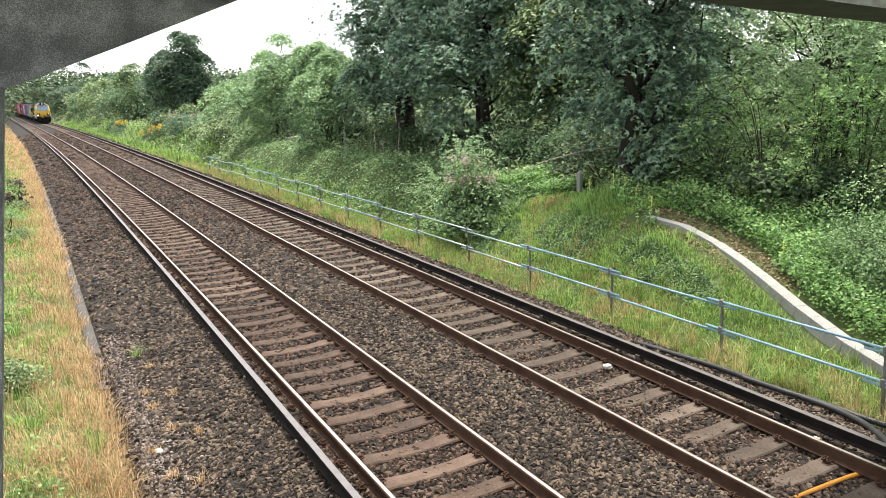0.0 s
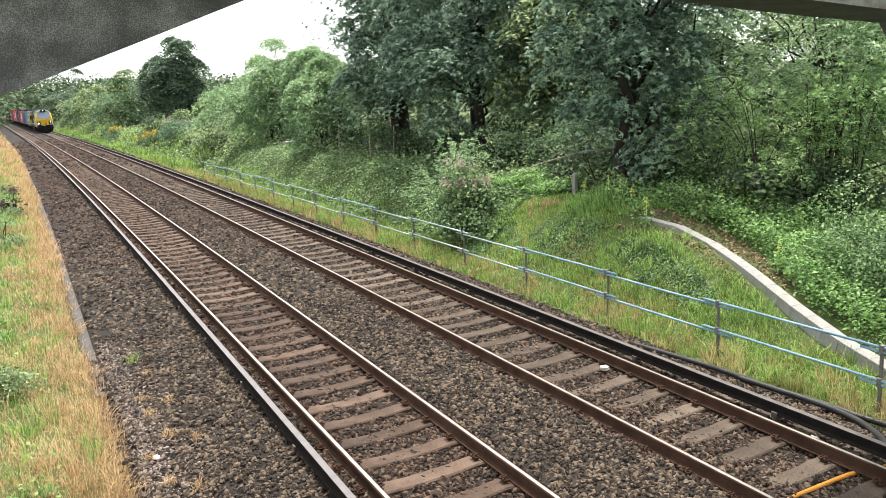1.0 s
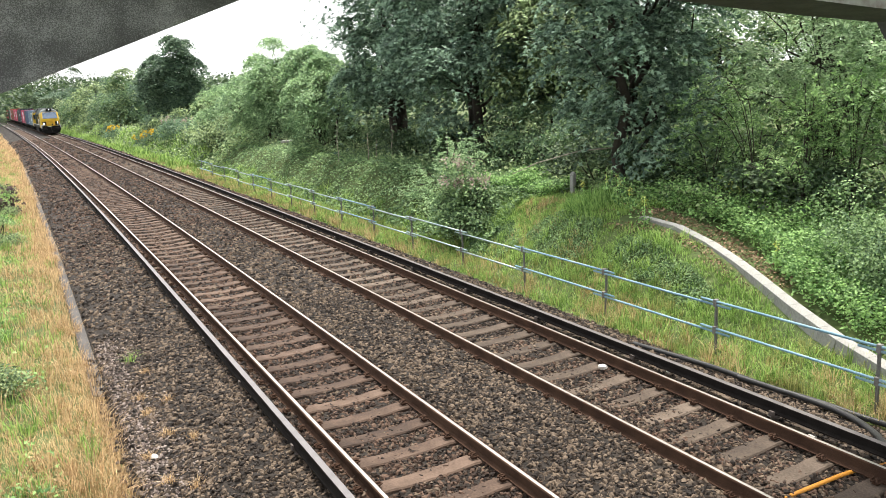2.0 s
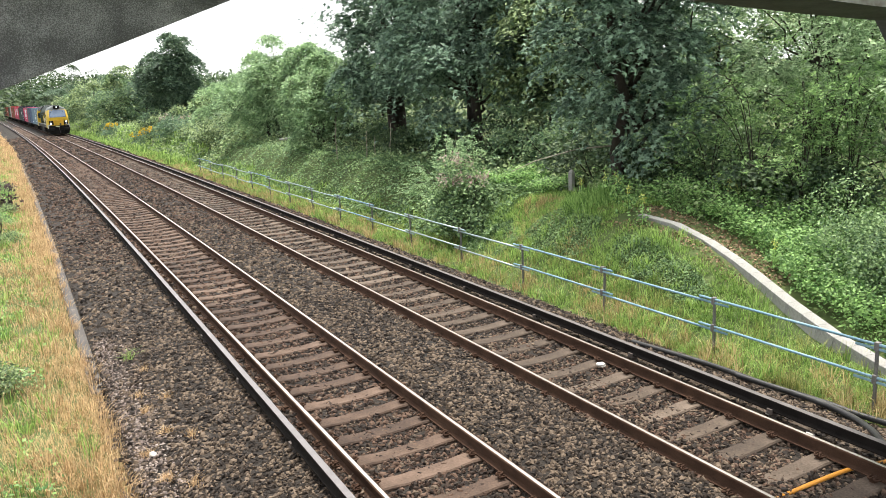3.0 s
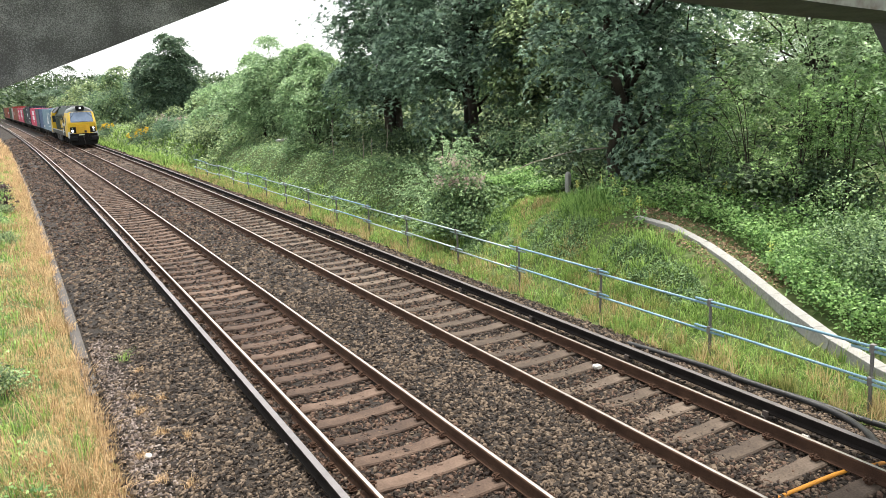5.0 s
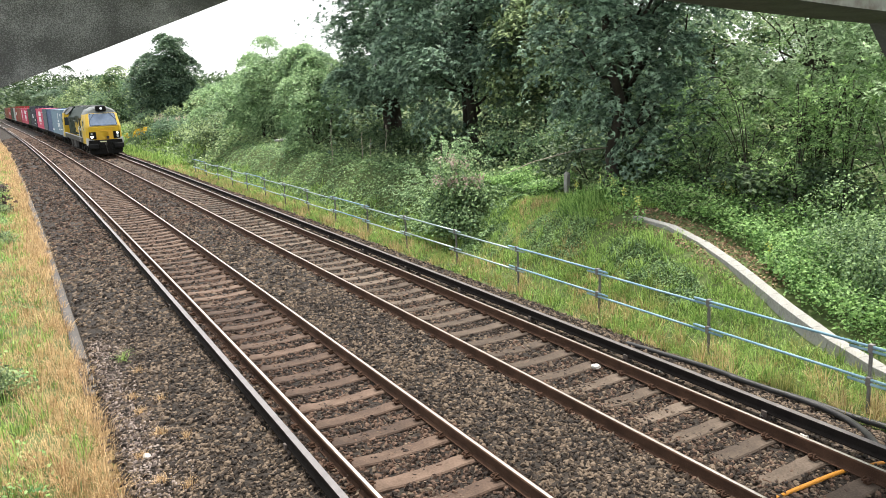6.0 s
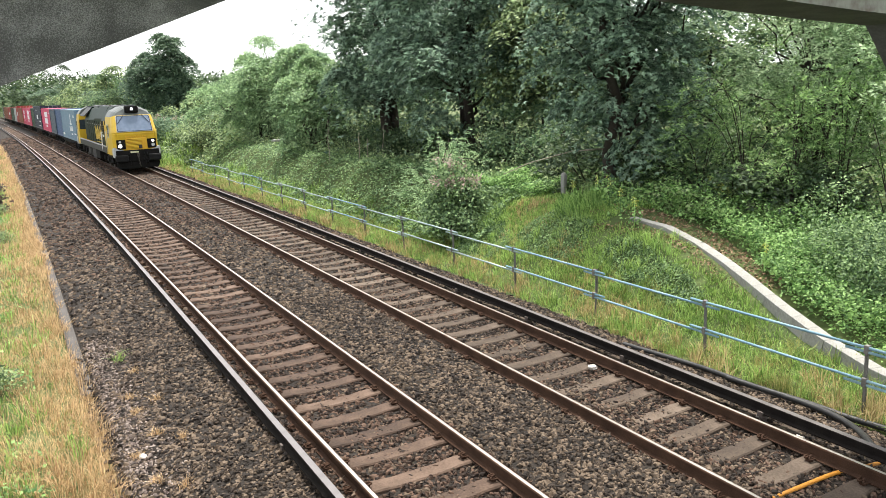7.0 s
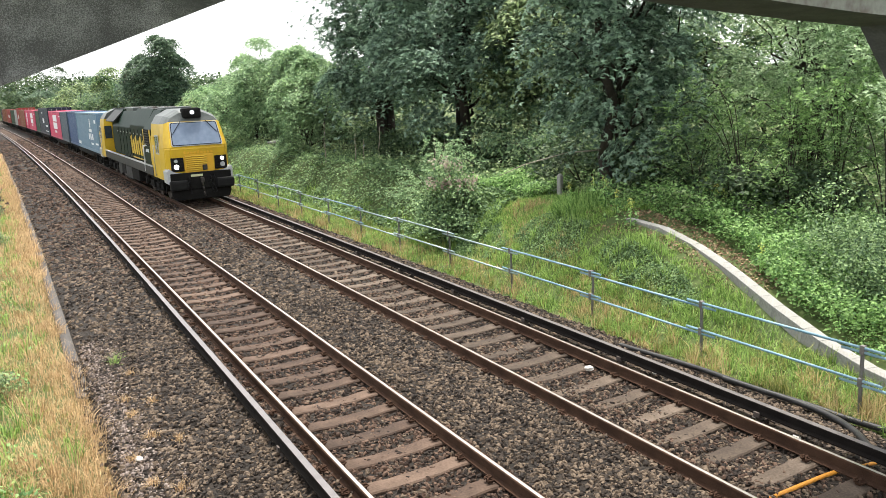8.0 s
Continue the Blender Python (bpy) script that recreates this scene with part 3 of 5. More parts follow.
def leaf_carpet(name, label, mat, n, s_rng, o_rng, thick, leaf, seed, mask=None, up=0.8, power=1.0, category="ground cover"):
    rng = np.random.default_rng(seed)
    s = s_rng[0] + (s_rng[1] - s_rng[0]) * rng.random(n) ** power
    o = rng.uniform(*o_rng, n)
    if mask is not None:
        k = mask(s, o, rng)
        s, o = s[k], o[k]
    x, y, _ = line(s, o)
    z = height(x, y) + thick * rng.random(len(x)) ** 0.6 * np.clip(0.6 + 0.45 * wob(x, y, 2.1, seed), 0.08, 1.4)
    V, F = scatter_leaves(rng, np.stack([x, y, z], -1), leaf, up)
    return tagged(mesh_np(name, V, F, mat), label, category, kind="stuff")


# ---- blue tube fence ----
FENCE_OFF = 9.8


def build_fence():
    f = empty("tube_fence")
    tagged(f, "pale blue two-rail tube fence on thin steel posts", "fence")
    rng = random.Random(4)
    ss = [3.1 + i * 2.8 + (0.0 if i < 6 else 0.02 * i) for i in range(17)]
    tops = []
    for s in ss:
        x, y, th = (float(v) for v in line(s, FENCE_OFF))
        g = float(height(np.array([x]), np.array([y]))[0])
        bm = bmesh.new()
        box(bm, -0.025, 0.025, -0.006, 0.006, -0.35, 1.08)
        box(bm, -0.006, 0.006, -0.006, 0.035, -0.35, 1.08)
        p = part("post", bm, M["post"], f)
        p.matrix_local = pose(x, y, g - 0.07, rng.uniform(-1, 1), rng.uniform(-1.5, 1.5), math.degrees(th))
    for z in (0.53, 0.06):
        for i in range(len(ss) - 1):
            a = line(ss[i] - 0.3, FENCE_OFF - 0.045)
            b = line(ss[i + 1] + 0.3, FENCE_OFF - 0.045)
            d = 0.03 if i % 2 else -0.03
            bm = bmesh.new()
            tube(bm, (float(a[0]), float(a[1]), z + d), (float(b[0]), float(b[1]), z + d), 0.021, 10)
            part("handrail", bm, M["blue"] if i < 3 or i % 4 == 3 else M["galv"], f)
            c = bmesh.new()
            cx, cy, _ = line(ss[i], FENCE_OFF - 0.03)
            box(c, float(cx) - 0.04, float(cx) + 0.03, float(cy) - 0.035, float(cy) + 0.035, z - 0.065, z + 0.065, 0.01)
            part("clamp", c, M["post"], f)
    return f


# ---- pale concrete edging that climbs round the mound ----
def build_edging():
    pts = [Vector(p) for p in ((10.45, 5.0, -0.16), (10.8, 6.4, -0.1), (11.0, 7.3, 0.05), (11.35, 8.45, 0.29), (11.72, 9.55, 0.55), (11.92, 10.15, 0.68), (12.2, 11.13, 0.87), (12.2, 12.05, 1.1), (11.98, 12.9, 1.22))]
    e = empty("concrete_edging")
    tagged(e, "pale concrete edging blocks bending round the grassy mound", "kerb")
    for a, b in zip(pts, pts[1:]):
        n = 3
        for i in range(n):
            p, q = a.lerp(b, i / n), a.lerp(b, (i + 1) / n)
            d = (q - p)
            ang = math.degrees(math.atan2(d.y, d.x))
            bm = bmesh.new()
            box(bm, -d.length / 2 + 0.004, d.length / 2 + 0.004, -0.115, 0.115, -0.35, 0.0, 0.012)
            ob = part("edging_block", bm, M["concrete"], e)
            ob.matrix_local = Matrix.Translation((p + q) / 2) @ pose(0, 0, 0, 0, 0, ang) @ pose(0, 0, 0, 0, -math.degrees(math.asin(d.z / d.length)), 0)
    return e


def build_cess_kerb():
    k = strip("cess_kerb", (0.46, 0.47, 0.66, 0.67), (-0.6, -0.375, -0.385, -0.6), 13, 200, 0.5, M["kerb"])
    tagged(k, "grey weathered concrete kerb along the cess", "kerb", kind="structure")


# ---- bridge overhead ----
def build_bridge():
    b = empty("road_bridge")
    tagged(b, "dark weathered concrete bridge with sloping haunch", "bridge", kind="structure")
    D = 6.2
    e = EYE
    bm = bmesh.new()   # edge beam over the tracks
    prism(bm, [(1.0, e + 0.95), (2.4, e + 1.12), (6.1, e + 0.80), (7.12, e + 0.72), (8.26, e + 0.645), (9.62, e + 0.573), (10.35, e - 0.2), (11.2, e - 0.9), (11.2, e + 1.75), (1.0, e + 1.75)], D - 0.85, D)
    # the face towards -y takes the paler, lit colour
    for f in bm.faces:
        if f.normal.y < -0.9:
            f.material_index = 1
    part("edge_beam", bm, [M["beam"], M["beam_face"]], b, "concrete edge beam coloured dark as shaded, stained inner face coloured paler as lit")
    bm = bmesh.new()   # sloping haunch on the near side
    prism(bm, [(-0.11, e + 0.09), (0.69, e + 0.385), (1.53, e + 0.704), (2.6, e + 1.1), (2.6, e + 1.75), (-1.6, e + 1.75), (-1.6, e - 0.1), (-0.6, e - 0.1)], D - 0.16, D)
    part("haunch", bm, M["soffit"], b, "dark rough exposed-aggregate haunch")
    bm = bmesh.new()   # abutment wall, near side
    prism(bm, [(-2.2, -0.8), (-0.85, -0.8), (-0.555, 1.2), (-0.12, e + 0.1), (-2.2, e + 0.1)], D - 0.5, D)
    part("abutment", bm, M["soffit"], b)
    bm = bmesh.new()   # far pier
    box(bm, 11.0, 12.2, D - 0.9, D, -0.6, e + 0.2, 0.02)
    part("pier", bm, M["soffit"], b)
    bm = bmesh.new()   # deck
    box(bm, -1.6, 12.2, D - 3.2, D - 0.853, e + 1.755, e + 2.05)
    part("deck", bm, M["soffit"], b)
    return b


# ---- train ----
TRAIN = ((0, 170.0), (1, 149.9), (1.5, 140.6), (2.3, 126.6), (3, 114.8), (3.5, 106.6), (4, 98.4), (4.5, 90.0), (5.2, 78.6), (6, 65.2), (6.5, 57.0), (7, 48.9), (7.5, 40.5), (8, 32.0))
RIDERS = []


def rides(ob, back, wheelbase):
    """Lets a thing run on the far track, its middle so far behind the train's front."""
    RIDERS.append((ob, back, wheelbase))
    return ob


def train_pose(t, back, wheelbase):
    s = float(np.interp(t, [a for a, _ in TRAIN], [b for _, b in TRAIN])) + back
    ax, ay, _ = line(s - wheelbase / 2, X_FAR)
    bx, by, _ = line(s + wheelbase / 2, X_FAR)
    h = math.degrees(math.atan2(-(float(bx) - float(ax)), float(by) - float(ay)))
    return pose((float(ax) + float(bx)) / 2, (float(ay) + float(by)) / 2, 0.0, 0, 0, h)


def motions():
    for ob, back, wb in RIDERS:
        walk(ob, [(t, train_pose(t, back, wb)) for t, _ in TRAIN])


def glow(name, colour, strength):
    m = bpy.data.materials.new(name)
    m.use_nodes = True
    b = m.node_tree.nodes["Principled BSDF"]
    b.inputs["Base Color"].default_value = (*colour, 1)
    b.inputs["Emission Color"].default_value = (*colour, 1)
    b.inputs["Emission Strength"].default_value = strength
    return m


PAINT = {
    "yellow": material("yellow_paint", ((0.44, 0.27, 0.02), (0.53, 0.345, 0.02), (0.58, 0.39, 0.03)), 1.0, 0.4, fine=5, bump=0.03),
    "green": material("dark_green_paint", ((0.002, 0.0075, 0.0048), (0.0045, 0.0145, 0.0092), (0.011, 0.022, 0.0145)), 1.5, 0.5, fine=12, bump=0.05, spec=0.06),
    "grey": material("grey_roof_paint", ((0.055, 0.062, 0.06), (0.12, 0.132, 0.128)), 2, 0.5, fine=20, bump=0.03),
    "black": material("black_underframe", ((0.005, 0.005, 0.005), (0.017, 0.016, 0.015)), 3, 0.8, fine=20, spec=0.08),
    "silver": material("pale_grey_paint", ((0.3, 0.31, 0.32), (0.42, 0.43, 0.44)), 2, 0.5, fine=20, bump=0.03),
    "glass": material("windscreen", ((0.1, 0.135, 0.2), (0.18, 0.225, 0.3)), 1, 0.3, fine=4, bump=0, spec=0.2),
    "red": material("red_container", ((0.22, 0.022, 0.022), (0.32, 0.045, 0.04)), 1, 0.5, fine=15, bump=0.05),
    "pinkred": material("crimson_container", ((0.42, 0.03, 0.09), (0.55, 0.06, 0.13)), 1, 0.5, fine=15, bump=0.05),
    "rust": material("brown_container", ((0.15, 0.045, 0.026), (0.24, 0.08, 0.046)), 1, 0.5, fine=15, bump=0.05),
    "navy": material("navy_container", ((0.01, 0.015, 0.03), (0.025, 0.03, 0.055)), 1, 0.5, fine=15, bump=0.05),
    "blue": material("blue_container", ((0.035, 0.065, 0.15), (0.06, 0.1, 0.2)), 1, 0.5, fine=15, bump=0.05),
    "steel": material("slate_blue_container", ((0.1, 0.17, 0.24), (0.155, 0.235, 0.31)), 1, 0.5, fine=15, bump=0.05),
    "bottle": material("green_container", ((0.01, 0.035, 0.02), (0.02, 0.055, 0.03)), 1, 0.5, fine=15, bump=0.05),
    "slate": material("grey_blue_container", ((0.045, 0.065, 0.09), (0.08, 0.1, 0.135)), 1, 0.5, fine=15, bump=0.05),
    "roof": material("dirty_dark_grey", ((0.007, 0.008, 0.008), (0.036, 0.036, 0.034)), 2, 0.6, fine=15, bump=0.05),
    "tank": material("grimy_grey_tank", ((0.013, 0.013, 0.012), (0.05, 0.046, 0.043)), 3, 0.8, fine=15),
    "amber": material("amber_paint", ((0.55, 0.3, 0.02), (0.68, 0.4, 0.04)), 2, 0.5, fine=20, bump=0.03),
    "rubber": material("black_rubber", ((0.006, 0.006, 0.006), (0.018, 0.018, 0.018)), 3, 0.7, spec=0.1),
    "wheel": material("wheel_steel", ((0.04, 0.03, 0.025), (0.1, 0.08, 0.07)), 3, 0.5, 0.5),
    "iron": M["iron"],
    "dark_glass": material("dark_side_glass", ((0.02, 0.03, 0.035), (0.05, 0.06, 0.07)), 1, 0.08, fine=4, bump=0, spec=0.8),
    "lens": material("unlit_lens", ((0.3, 0.31, 0.32), (0.45, 0.46, 0.47)), 2, 0.15, bump=0, spec=0.8),
    "bar": material("plate_bar", ((0.45, 0.45, 0.3), (0.6, 0.58, 0.36)), 2, 0.5, bump=0),
    "lamp": glow("lit_headlight", (1.0, 0.97, 0.88), 3.0),
    "lamp_top": glow("lit_top_light", (0.8, 0.85, 0.9), 0.7),
    "white": material("white_lettering", ((0.6, 0.62, 0.64), (0.75, 0.76, 0.77)), 4, 0.6, fine=15, bump=0),
}


def loft(bm, rings, mi_of):
    """Skins rings of points in turn; mi_of(z) gives the material of a face by its mean height."""
    vs = [[bm.verts.new(p) for p in r] for r in rings]
    fs = []
    for a, b in zip(vs, vs[1:]):
        for i in range(len(a)):
            j = (i + 1) % len(a)
            fs.append(bm.faces.new((a[i], a[j], b[j], b[i])))
    n = len(vs[0])
    for r in (vs[0], vs[-1]):
        fs += [bm.faces.new((r[i], r[i + 1], r[n - 2 - i], r[n - 1 - i])) for i in range(n // 2 - 1)]
    for f in fs:
        f.material_index = mi_of(f.calc_center_median())
    bmesh.ops.recalc_face_normals(bm, faces=fs)
    return fs


def rounded(poly, r, n=4):
    """A polygon with its corners rounded off."""
    out = []
    for i, p in enumerate(poly):
        p, a, b = Vector(p), Vector(poly[i - 1]), Vector(poly[(i + 1) % len(poly)])
        u, v = p + (a - p).normalized() * r, p + (b - p).normalized() * r
        for k in range(n + 1):
            t = k / n
            out.append(tuple(u * (1 - t) ** 2 + p * 2 * t * (1 - t) + v * t * t))
    return out


def mirror_ring(half):
    return half + [(-x, y, z) for x, y, z in half[::-1]]


def wheelset(parent, y, r=0.48):
    bm = bmesh.new()
    tube(bm, (-0.7, 0, 0), (0.7, 0, 0), 0.08, 8)
    for sx in (-1, 1):
        tube(bm, (sx * 0.69, 0, 0), (sx * 0.82, 0, 0), r, 20)
        tube(bm, (sx * 0.66, 0, 0), (sx * 0.69, 0, 0), r + 0.03, 20)
    ob = part("wheelset", bm, PAINT["wheel"], parent)
    ob.location = (0, y, r + 0.005)
    return ob


def bogie(parent, y, half, axles, r):
    """A bogie: side frames with axle boxes and springs, and its wheelsets."""
    bm = bmesh.new()
    for sx in (-1, 1):
        prism(bm, [(y - half, 0.5), (y - half + 0.3, 0.36), (y + half - 0.3, 0.36), (y + half, 0.5), (y + half - 0.15, 0.72), (y + 0.35, 0.6), (y - 0.35, 0.6), (y - half + 0.15, 0.72)], sx * 0.95 - 0.09, sx * 0.95 + 0.09, axis="X")
        for a in axles:
            box(bm, sx * 1.06 - 0.07, sx * 1.06 + 0.07, y + a - 0.17, y + a + 0.17, r - 0.14, r + 0.2, 0.02)
        for a in (-0.55, 0.55):
            tube(bm, (sx * 1.06, y + a * half, 0.45), (sx * 1.06, y + a * half, 0.8), 0.09, 8)
    box(bm, -0.95, 0.95, y - 0.35, y + 0.35, 0.45, 0.78)
    b = part("bogie", bm, PAINT["black"], parent)
    for a in axles:
        w = wheelset(b, y + a, r)
    return b


def bars(parent, rects, x, mat, name="marking", thick=0.006):
    """Plain bars on a side wall: (y0, y1, z0, z1)."""
    for y0, y1, z0, z1 in rects:
        bm = bmesh.new()
        box(bm, x - thick, x + thick, y0, y1, z0, z1)
        part(name, bm, mat, parent)


def build_cab(lo, e):
    """A cab at one end; e is -1 for the leading one."""
    bm = bmesh.new()
    A = mirror_ring([(1.32, 7.7, 1.0), (1.33, 7.7, 2.3), (1.22, 7.7, 3.26), (1.0, 7.7, 3.6), (0.5, 7.7, 3.85)])
    B = mirror_ring([(1.32, 9.5, 1.0), (1.33, 9.5, 2.3), (1.22, 9.35, 3.26), (1.0, 9.3, 3.58), (0.5, 9.25, 3.83)])
    C = mirror_ring([(1.27, 10.2, 1.0), (1.28, 10.24, 2.3), (1.12, 9.86, 3.28), (0.94, 9.76, 3.54), (0.48, 9.7, 3.78)])
    D = mirror_ring([(1.1, 10.52, 1.0), (1.1, 10.58, 2.3), (0.99, 10.06, 3.34), (0.86, 9.98, 3.5), (0.46, 9.9, 3.7)])
    rings = [[(x, e * y, z) for x, y, z in r] for r in (A, B, C, D)]
    loft(bm, rings, lambda c: 1 if c.z > 3.3 else 0)
    bmesh.ops.bevel(bm, geom=[d for d in bm.edges if abs(d.verts[0].co.y) > 9.6 and abs(d.verts[1].co.y) > 9.6 and d.calc_length() > 0.3 and max(v.co.z for v in d.verts) < 3.2], offset=0.05, segments=2, affect="EDGES")
    cab = part("cab", bm, [PAINT["yellow"], PAINT["grey"]], lo, "yellow cab with grey roof")
    # windscreen, raked, in a pale thin frame with a dark seal
    tilt = math.degrees(math.atan2(0.52, 1.04))
    for nm, w, h, t, m in (("windscreen_frame", 1.02, 0.53, 0.02, PAINT["silver"]), ("windscreen_seal", 0.995, 0.505, 0.026, PAINT["rubber"]), ("windscreen", 0.96, 0.475, 0.032, PAINT["glass"])):
        bm = bmesh.new()
        prism(bm, rounded([(-w, -h), (w, -h), (w * 0.93, h), (-w * 0.93, h)], 0.09), -t, t)
        ob = part(nm, bm, m, cab)
        ob.matrix_local = pose(0, e * 10.33, 2.84, e * tilt, 0, 0)
    for sx in (-1, 1):   # wipers
        bm = bmesh.new()
        tube(bm, (sx * 0.5, e * 10.13, 3.36), (sx * 0.9, e * 10.36, 2.86), 0.014, 6)
        part("wiper", bm, PAINT["rubber"], cab)
    # headlight box above the windscreen
    bm = bmesh.new()
    box(bm, -0.38, 0.38, e * 9.9 - 0.25, e * 9.9 + 0.25, 3.46, 3.88, 0.1)
    hb = part("headlight_housing", bm, PAINT["black"], cab)
    bm = bmesh.new()
    tube(bm, (0, e * 10.12, 3.7), (0, e * 10.175, 3.7), 0.085, 16)
    part("headlight", bm, PAINT["lamp_top"] if e < 0 else PAINT["grey"], hb)
    # grille of louvres and a raised name bar
    bm = bmesh.new()
    box(bm, -0.58, 0.58, e * 10.56 - 0.03, e * 10.56 + 0.03, 1.3, 2.02, 0.01)
    gr = part("grille", bm, PAINT["amber"], cab, "orange-yellow louvred grille")
    for i in range(8):
        bm = bmesh.new()
        box(bm, -0.42, 0.42, -0.03, 0.03, -0.018, 0.018)
        lv = part("louvre", bm, PAINT["yellow"], gr)
        lv.matrix_local = pose(-0.12, e * 10.6, 1.38 + i * 0.08, e * 35, 0, 0)
    bm = bmesh.new()
    box(bm, 0.1, 0.3, e * 10.62 - 0.04, e * 10.62 + 0.04, 1.36, 1.58, 0.03)
    part("socket", bm, PAINT["tank"], gr)
    for k in range(9):
        bm = bmesh.new()
        box(bm, -0.6 + k * 0.135, -0.6 + k * 0.135 + 0.09, e * 10.58 - 0.012, e * 10.58 + 0.012, 2.05, 2.16 if k in (0, 4) else 2.13)
        part("raised_mark", bm, PAINT["amber"], cab)
    for sx in (-1, 1):
        bm = bmesh.new()   # lamp cluster
        box(bm, sx * 0.87 - 0.25, sx * 0.87 + 0.25, e * 10.54 - 0.06, e * 10.54 + 0.06, 1.36, 1.92, 0.03)
        lc = part("headlight_unit", bm, PAINT["black"], cab)
        for k, (dx, dz, r, lit) in enumerate(((0.08, -0.1, 0.1, True), (0.08, 0.14, 0.07, sx > 0))):
            bm = bmesh.new()
            tube(bm, (sx * 0.85 - dx * (1 if sx > 0 else -1) * -1, e * 10.59, 1.65 + dz), (sx * 0.85 - dx * (1 if sx > 0 else -1) * -1, e * 10.615, 1.65 + dz), r, 14)
            part("lamp", bm, PAINT["lamp"] if lit and e < 0 and not (sx > 0 and dz < 0) else PAINT["lens"], lc)
        for k in range(4):
            bm = bmesh.new()
            box(bm, sx * 0.85 - 0.2, sx * 0.85 + 0.2, e * 10.605 - 0.008, e * 10.605 + 0.008, 1.42 + k * 0.12, 1.45 + k * 0.12)
            part("lamp_bar", bm, PAINT["rubber"], lc)
        # pale grey lower corners and buffers' fenders
        bm = bmesh.new()
        prism(bm, [(sx * 0.6, 0.86), (sx * 1.3, 0.86), (sx * 1.32, 1.42), (sx * 1.24, 1.5), (sx * 1.02, 1.34), (sx * 0.6, 1.28)], e * 9.75, e * 10.66)
        bmesh.ops.bevel(bm, geom=list(bm.edges), offset=0.04, segments=2, affect="EDGES")
        part("corner_fairing", bm, PAINT["silver"], cab, "pale grey lower corner")
        bm = bmesh.new()
        box(bm, sx * 0.93 - 0.36, sx * 0.93 + 0.36, e * 10.78 - 0.14, e * 10.78 + 0.14, 0.62, 1.02, 0.09)
        part("buffer", bm, PAINT["rubber"], cab)
        # side window and door lines
        for y0, y1 in ((8.72, 9.08), (9.11, 9.46)):
            bm = bmesh.new()
            box(bm, sx * 1.32 - 0.012, sx * 1.32 + 0.012, min(e * y0, e * y1), max(e * y0, e * y1), 2.02, 2.82, 0.008)
            wf = part("window_frame", bm, PAINT["silver"], cab)
            bm = bmesh.new()
            box(bm, sx * 1.334 - 0.008, sx * 1.334 + 0.008, min(e * (y0 + 0.07), e * (y1 - 0.07)), max(e * (y0 + 0.07), e * (y1 - 0.07)), 2.09, 2.75)
            part("pane", bm, PAINT["dark_glass"], wf)
        bm = bmesh.new()
        box(bm, sx * 1.32 - 0.006, sx * 1.32 + 0.006, min(e * 7.85, e * 8.5), max(e * 7.85, e * 8.5), 1.05, 2.75)
        part("cab_door", bm, PAINT["yellow"], cab)
        bm = bmesh.new()
        tube(bm, (sx * 1.39, e * 8.58, 1.1), (sx * 1.39, e * 8.58, 2.4), 0.018, 6)
        part("grab_rail", bm, PAINT["silver"], cab)
        bm = bmesh.new()   # steps
        for z in (0.45, 0.75):
            box(bm, sx * 1.22 - 0.12, sx * 1.22 + 0.12, e * 8.2 - 0.28, e * 8.2 + 0.28, z, z + 0.03)
        box(bm, sx * 1.12 - 0.02, sx * 1.12 + 0.02, e * 8.2 - 0.3, e * 8.2 + 0.3, 0.4, 1.0)
        part("step", bm, PAINT["black"], cab)
    for sx in (-1, 1):   # window in the inner wall beside the hood
        bm = bmesh.new()
        box(bm, sx * 1.05 - 0.2, sx * 1.05 + 0.2, e * 7.69 - 0.015, e * 7.69 + 0.015, 2.1, 2.85, 0.008)
        part("window", bm, PAINT["dark_glass"], cab)
    bm = bmesh.new()
    box(bm, -1.22, 1.22, e * 10.5 - 0.2, e * 10.5 + 0.2, 0.62, 1.3, 0.03)
    part("buffer_beam", bm, PAINT["black"], cab)
    bm = bmesh.new()
    box(bm, -0.42, 0.05, e * 10.72 - 0.01, e * 10.72 + 0.01, 1.13, 1.22)
    part("number_plate", bm, PAINT["bar"], cab)
    bm = bmesh.new()   # coupling hook and hoses
    box(bm, -0.06, 0.06, min(e * 10.7, e * 10.95), max(e * 10.7, e * 10.95), 0.9, 1.08, 0.02)
    for k in range(3):
        tube(bm, (-0.05 + 0.03 * k, e * 10.92, 0.95 - 0.22 * k), (0.03 * k, e * 10.9, 0.75 - 0.22 * k), 0.035, 8)
    part("coupling", bm, PAINT["iron"], cab)
    for dx in (0.36, 0.5, -0.5):
        bm = bmesh.new()
        limb(bm, (dx, e * 10.72, 1.15), (dx + 0.05, e * 10.8, 0.45), 0.028, 0.028, 0.05, np.random.default_rng(2), 4)
        part("brake_hose", bm, PAINT["rubber"], cab)
    bm = bmesh.new()   # plough
    prism(bm, [(-1.2, 0.62), (1.2, 0.62), (1.2, 0.45), (1.1, 0.2), (-1.1, 0.2), (-1.2, 0.45)], e * 10.4, e * 10.66)
    bmesh.ops.bevel(bm, geom=list(bm.edges), offset=0.03, segments=2, affect="EDGES")
    part("snow_plough", bm, PAINT["black"], cab, "grimy dark grey plough")
    return cab


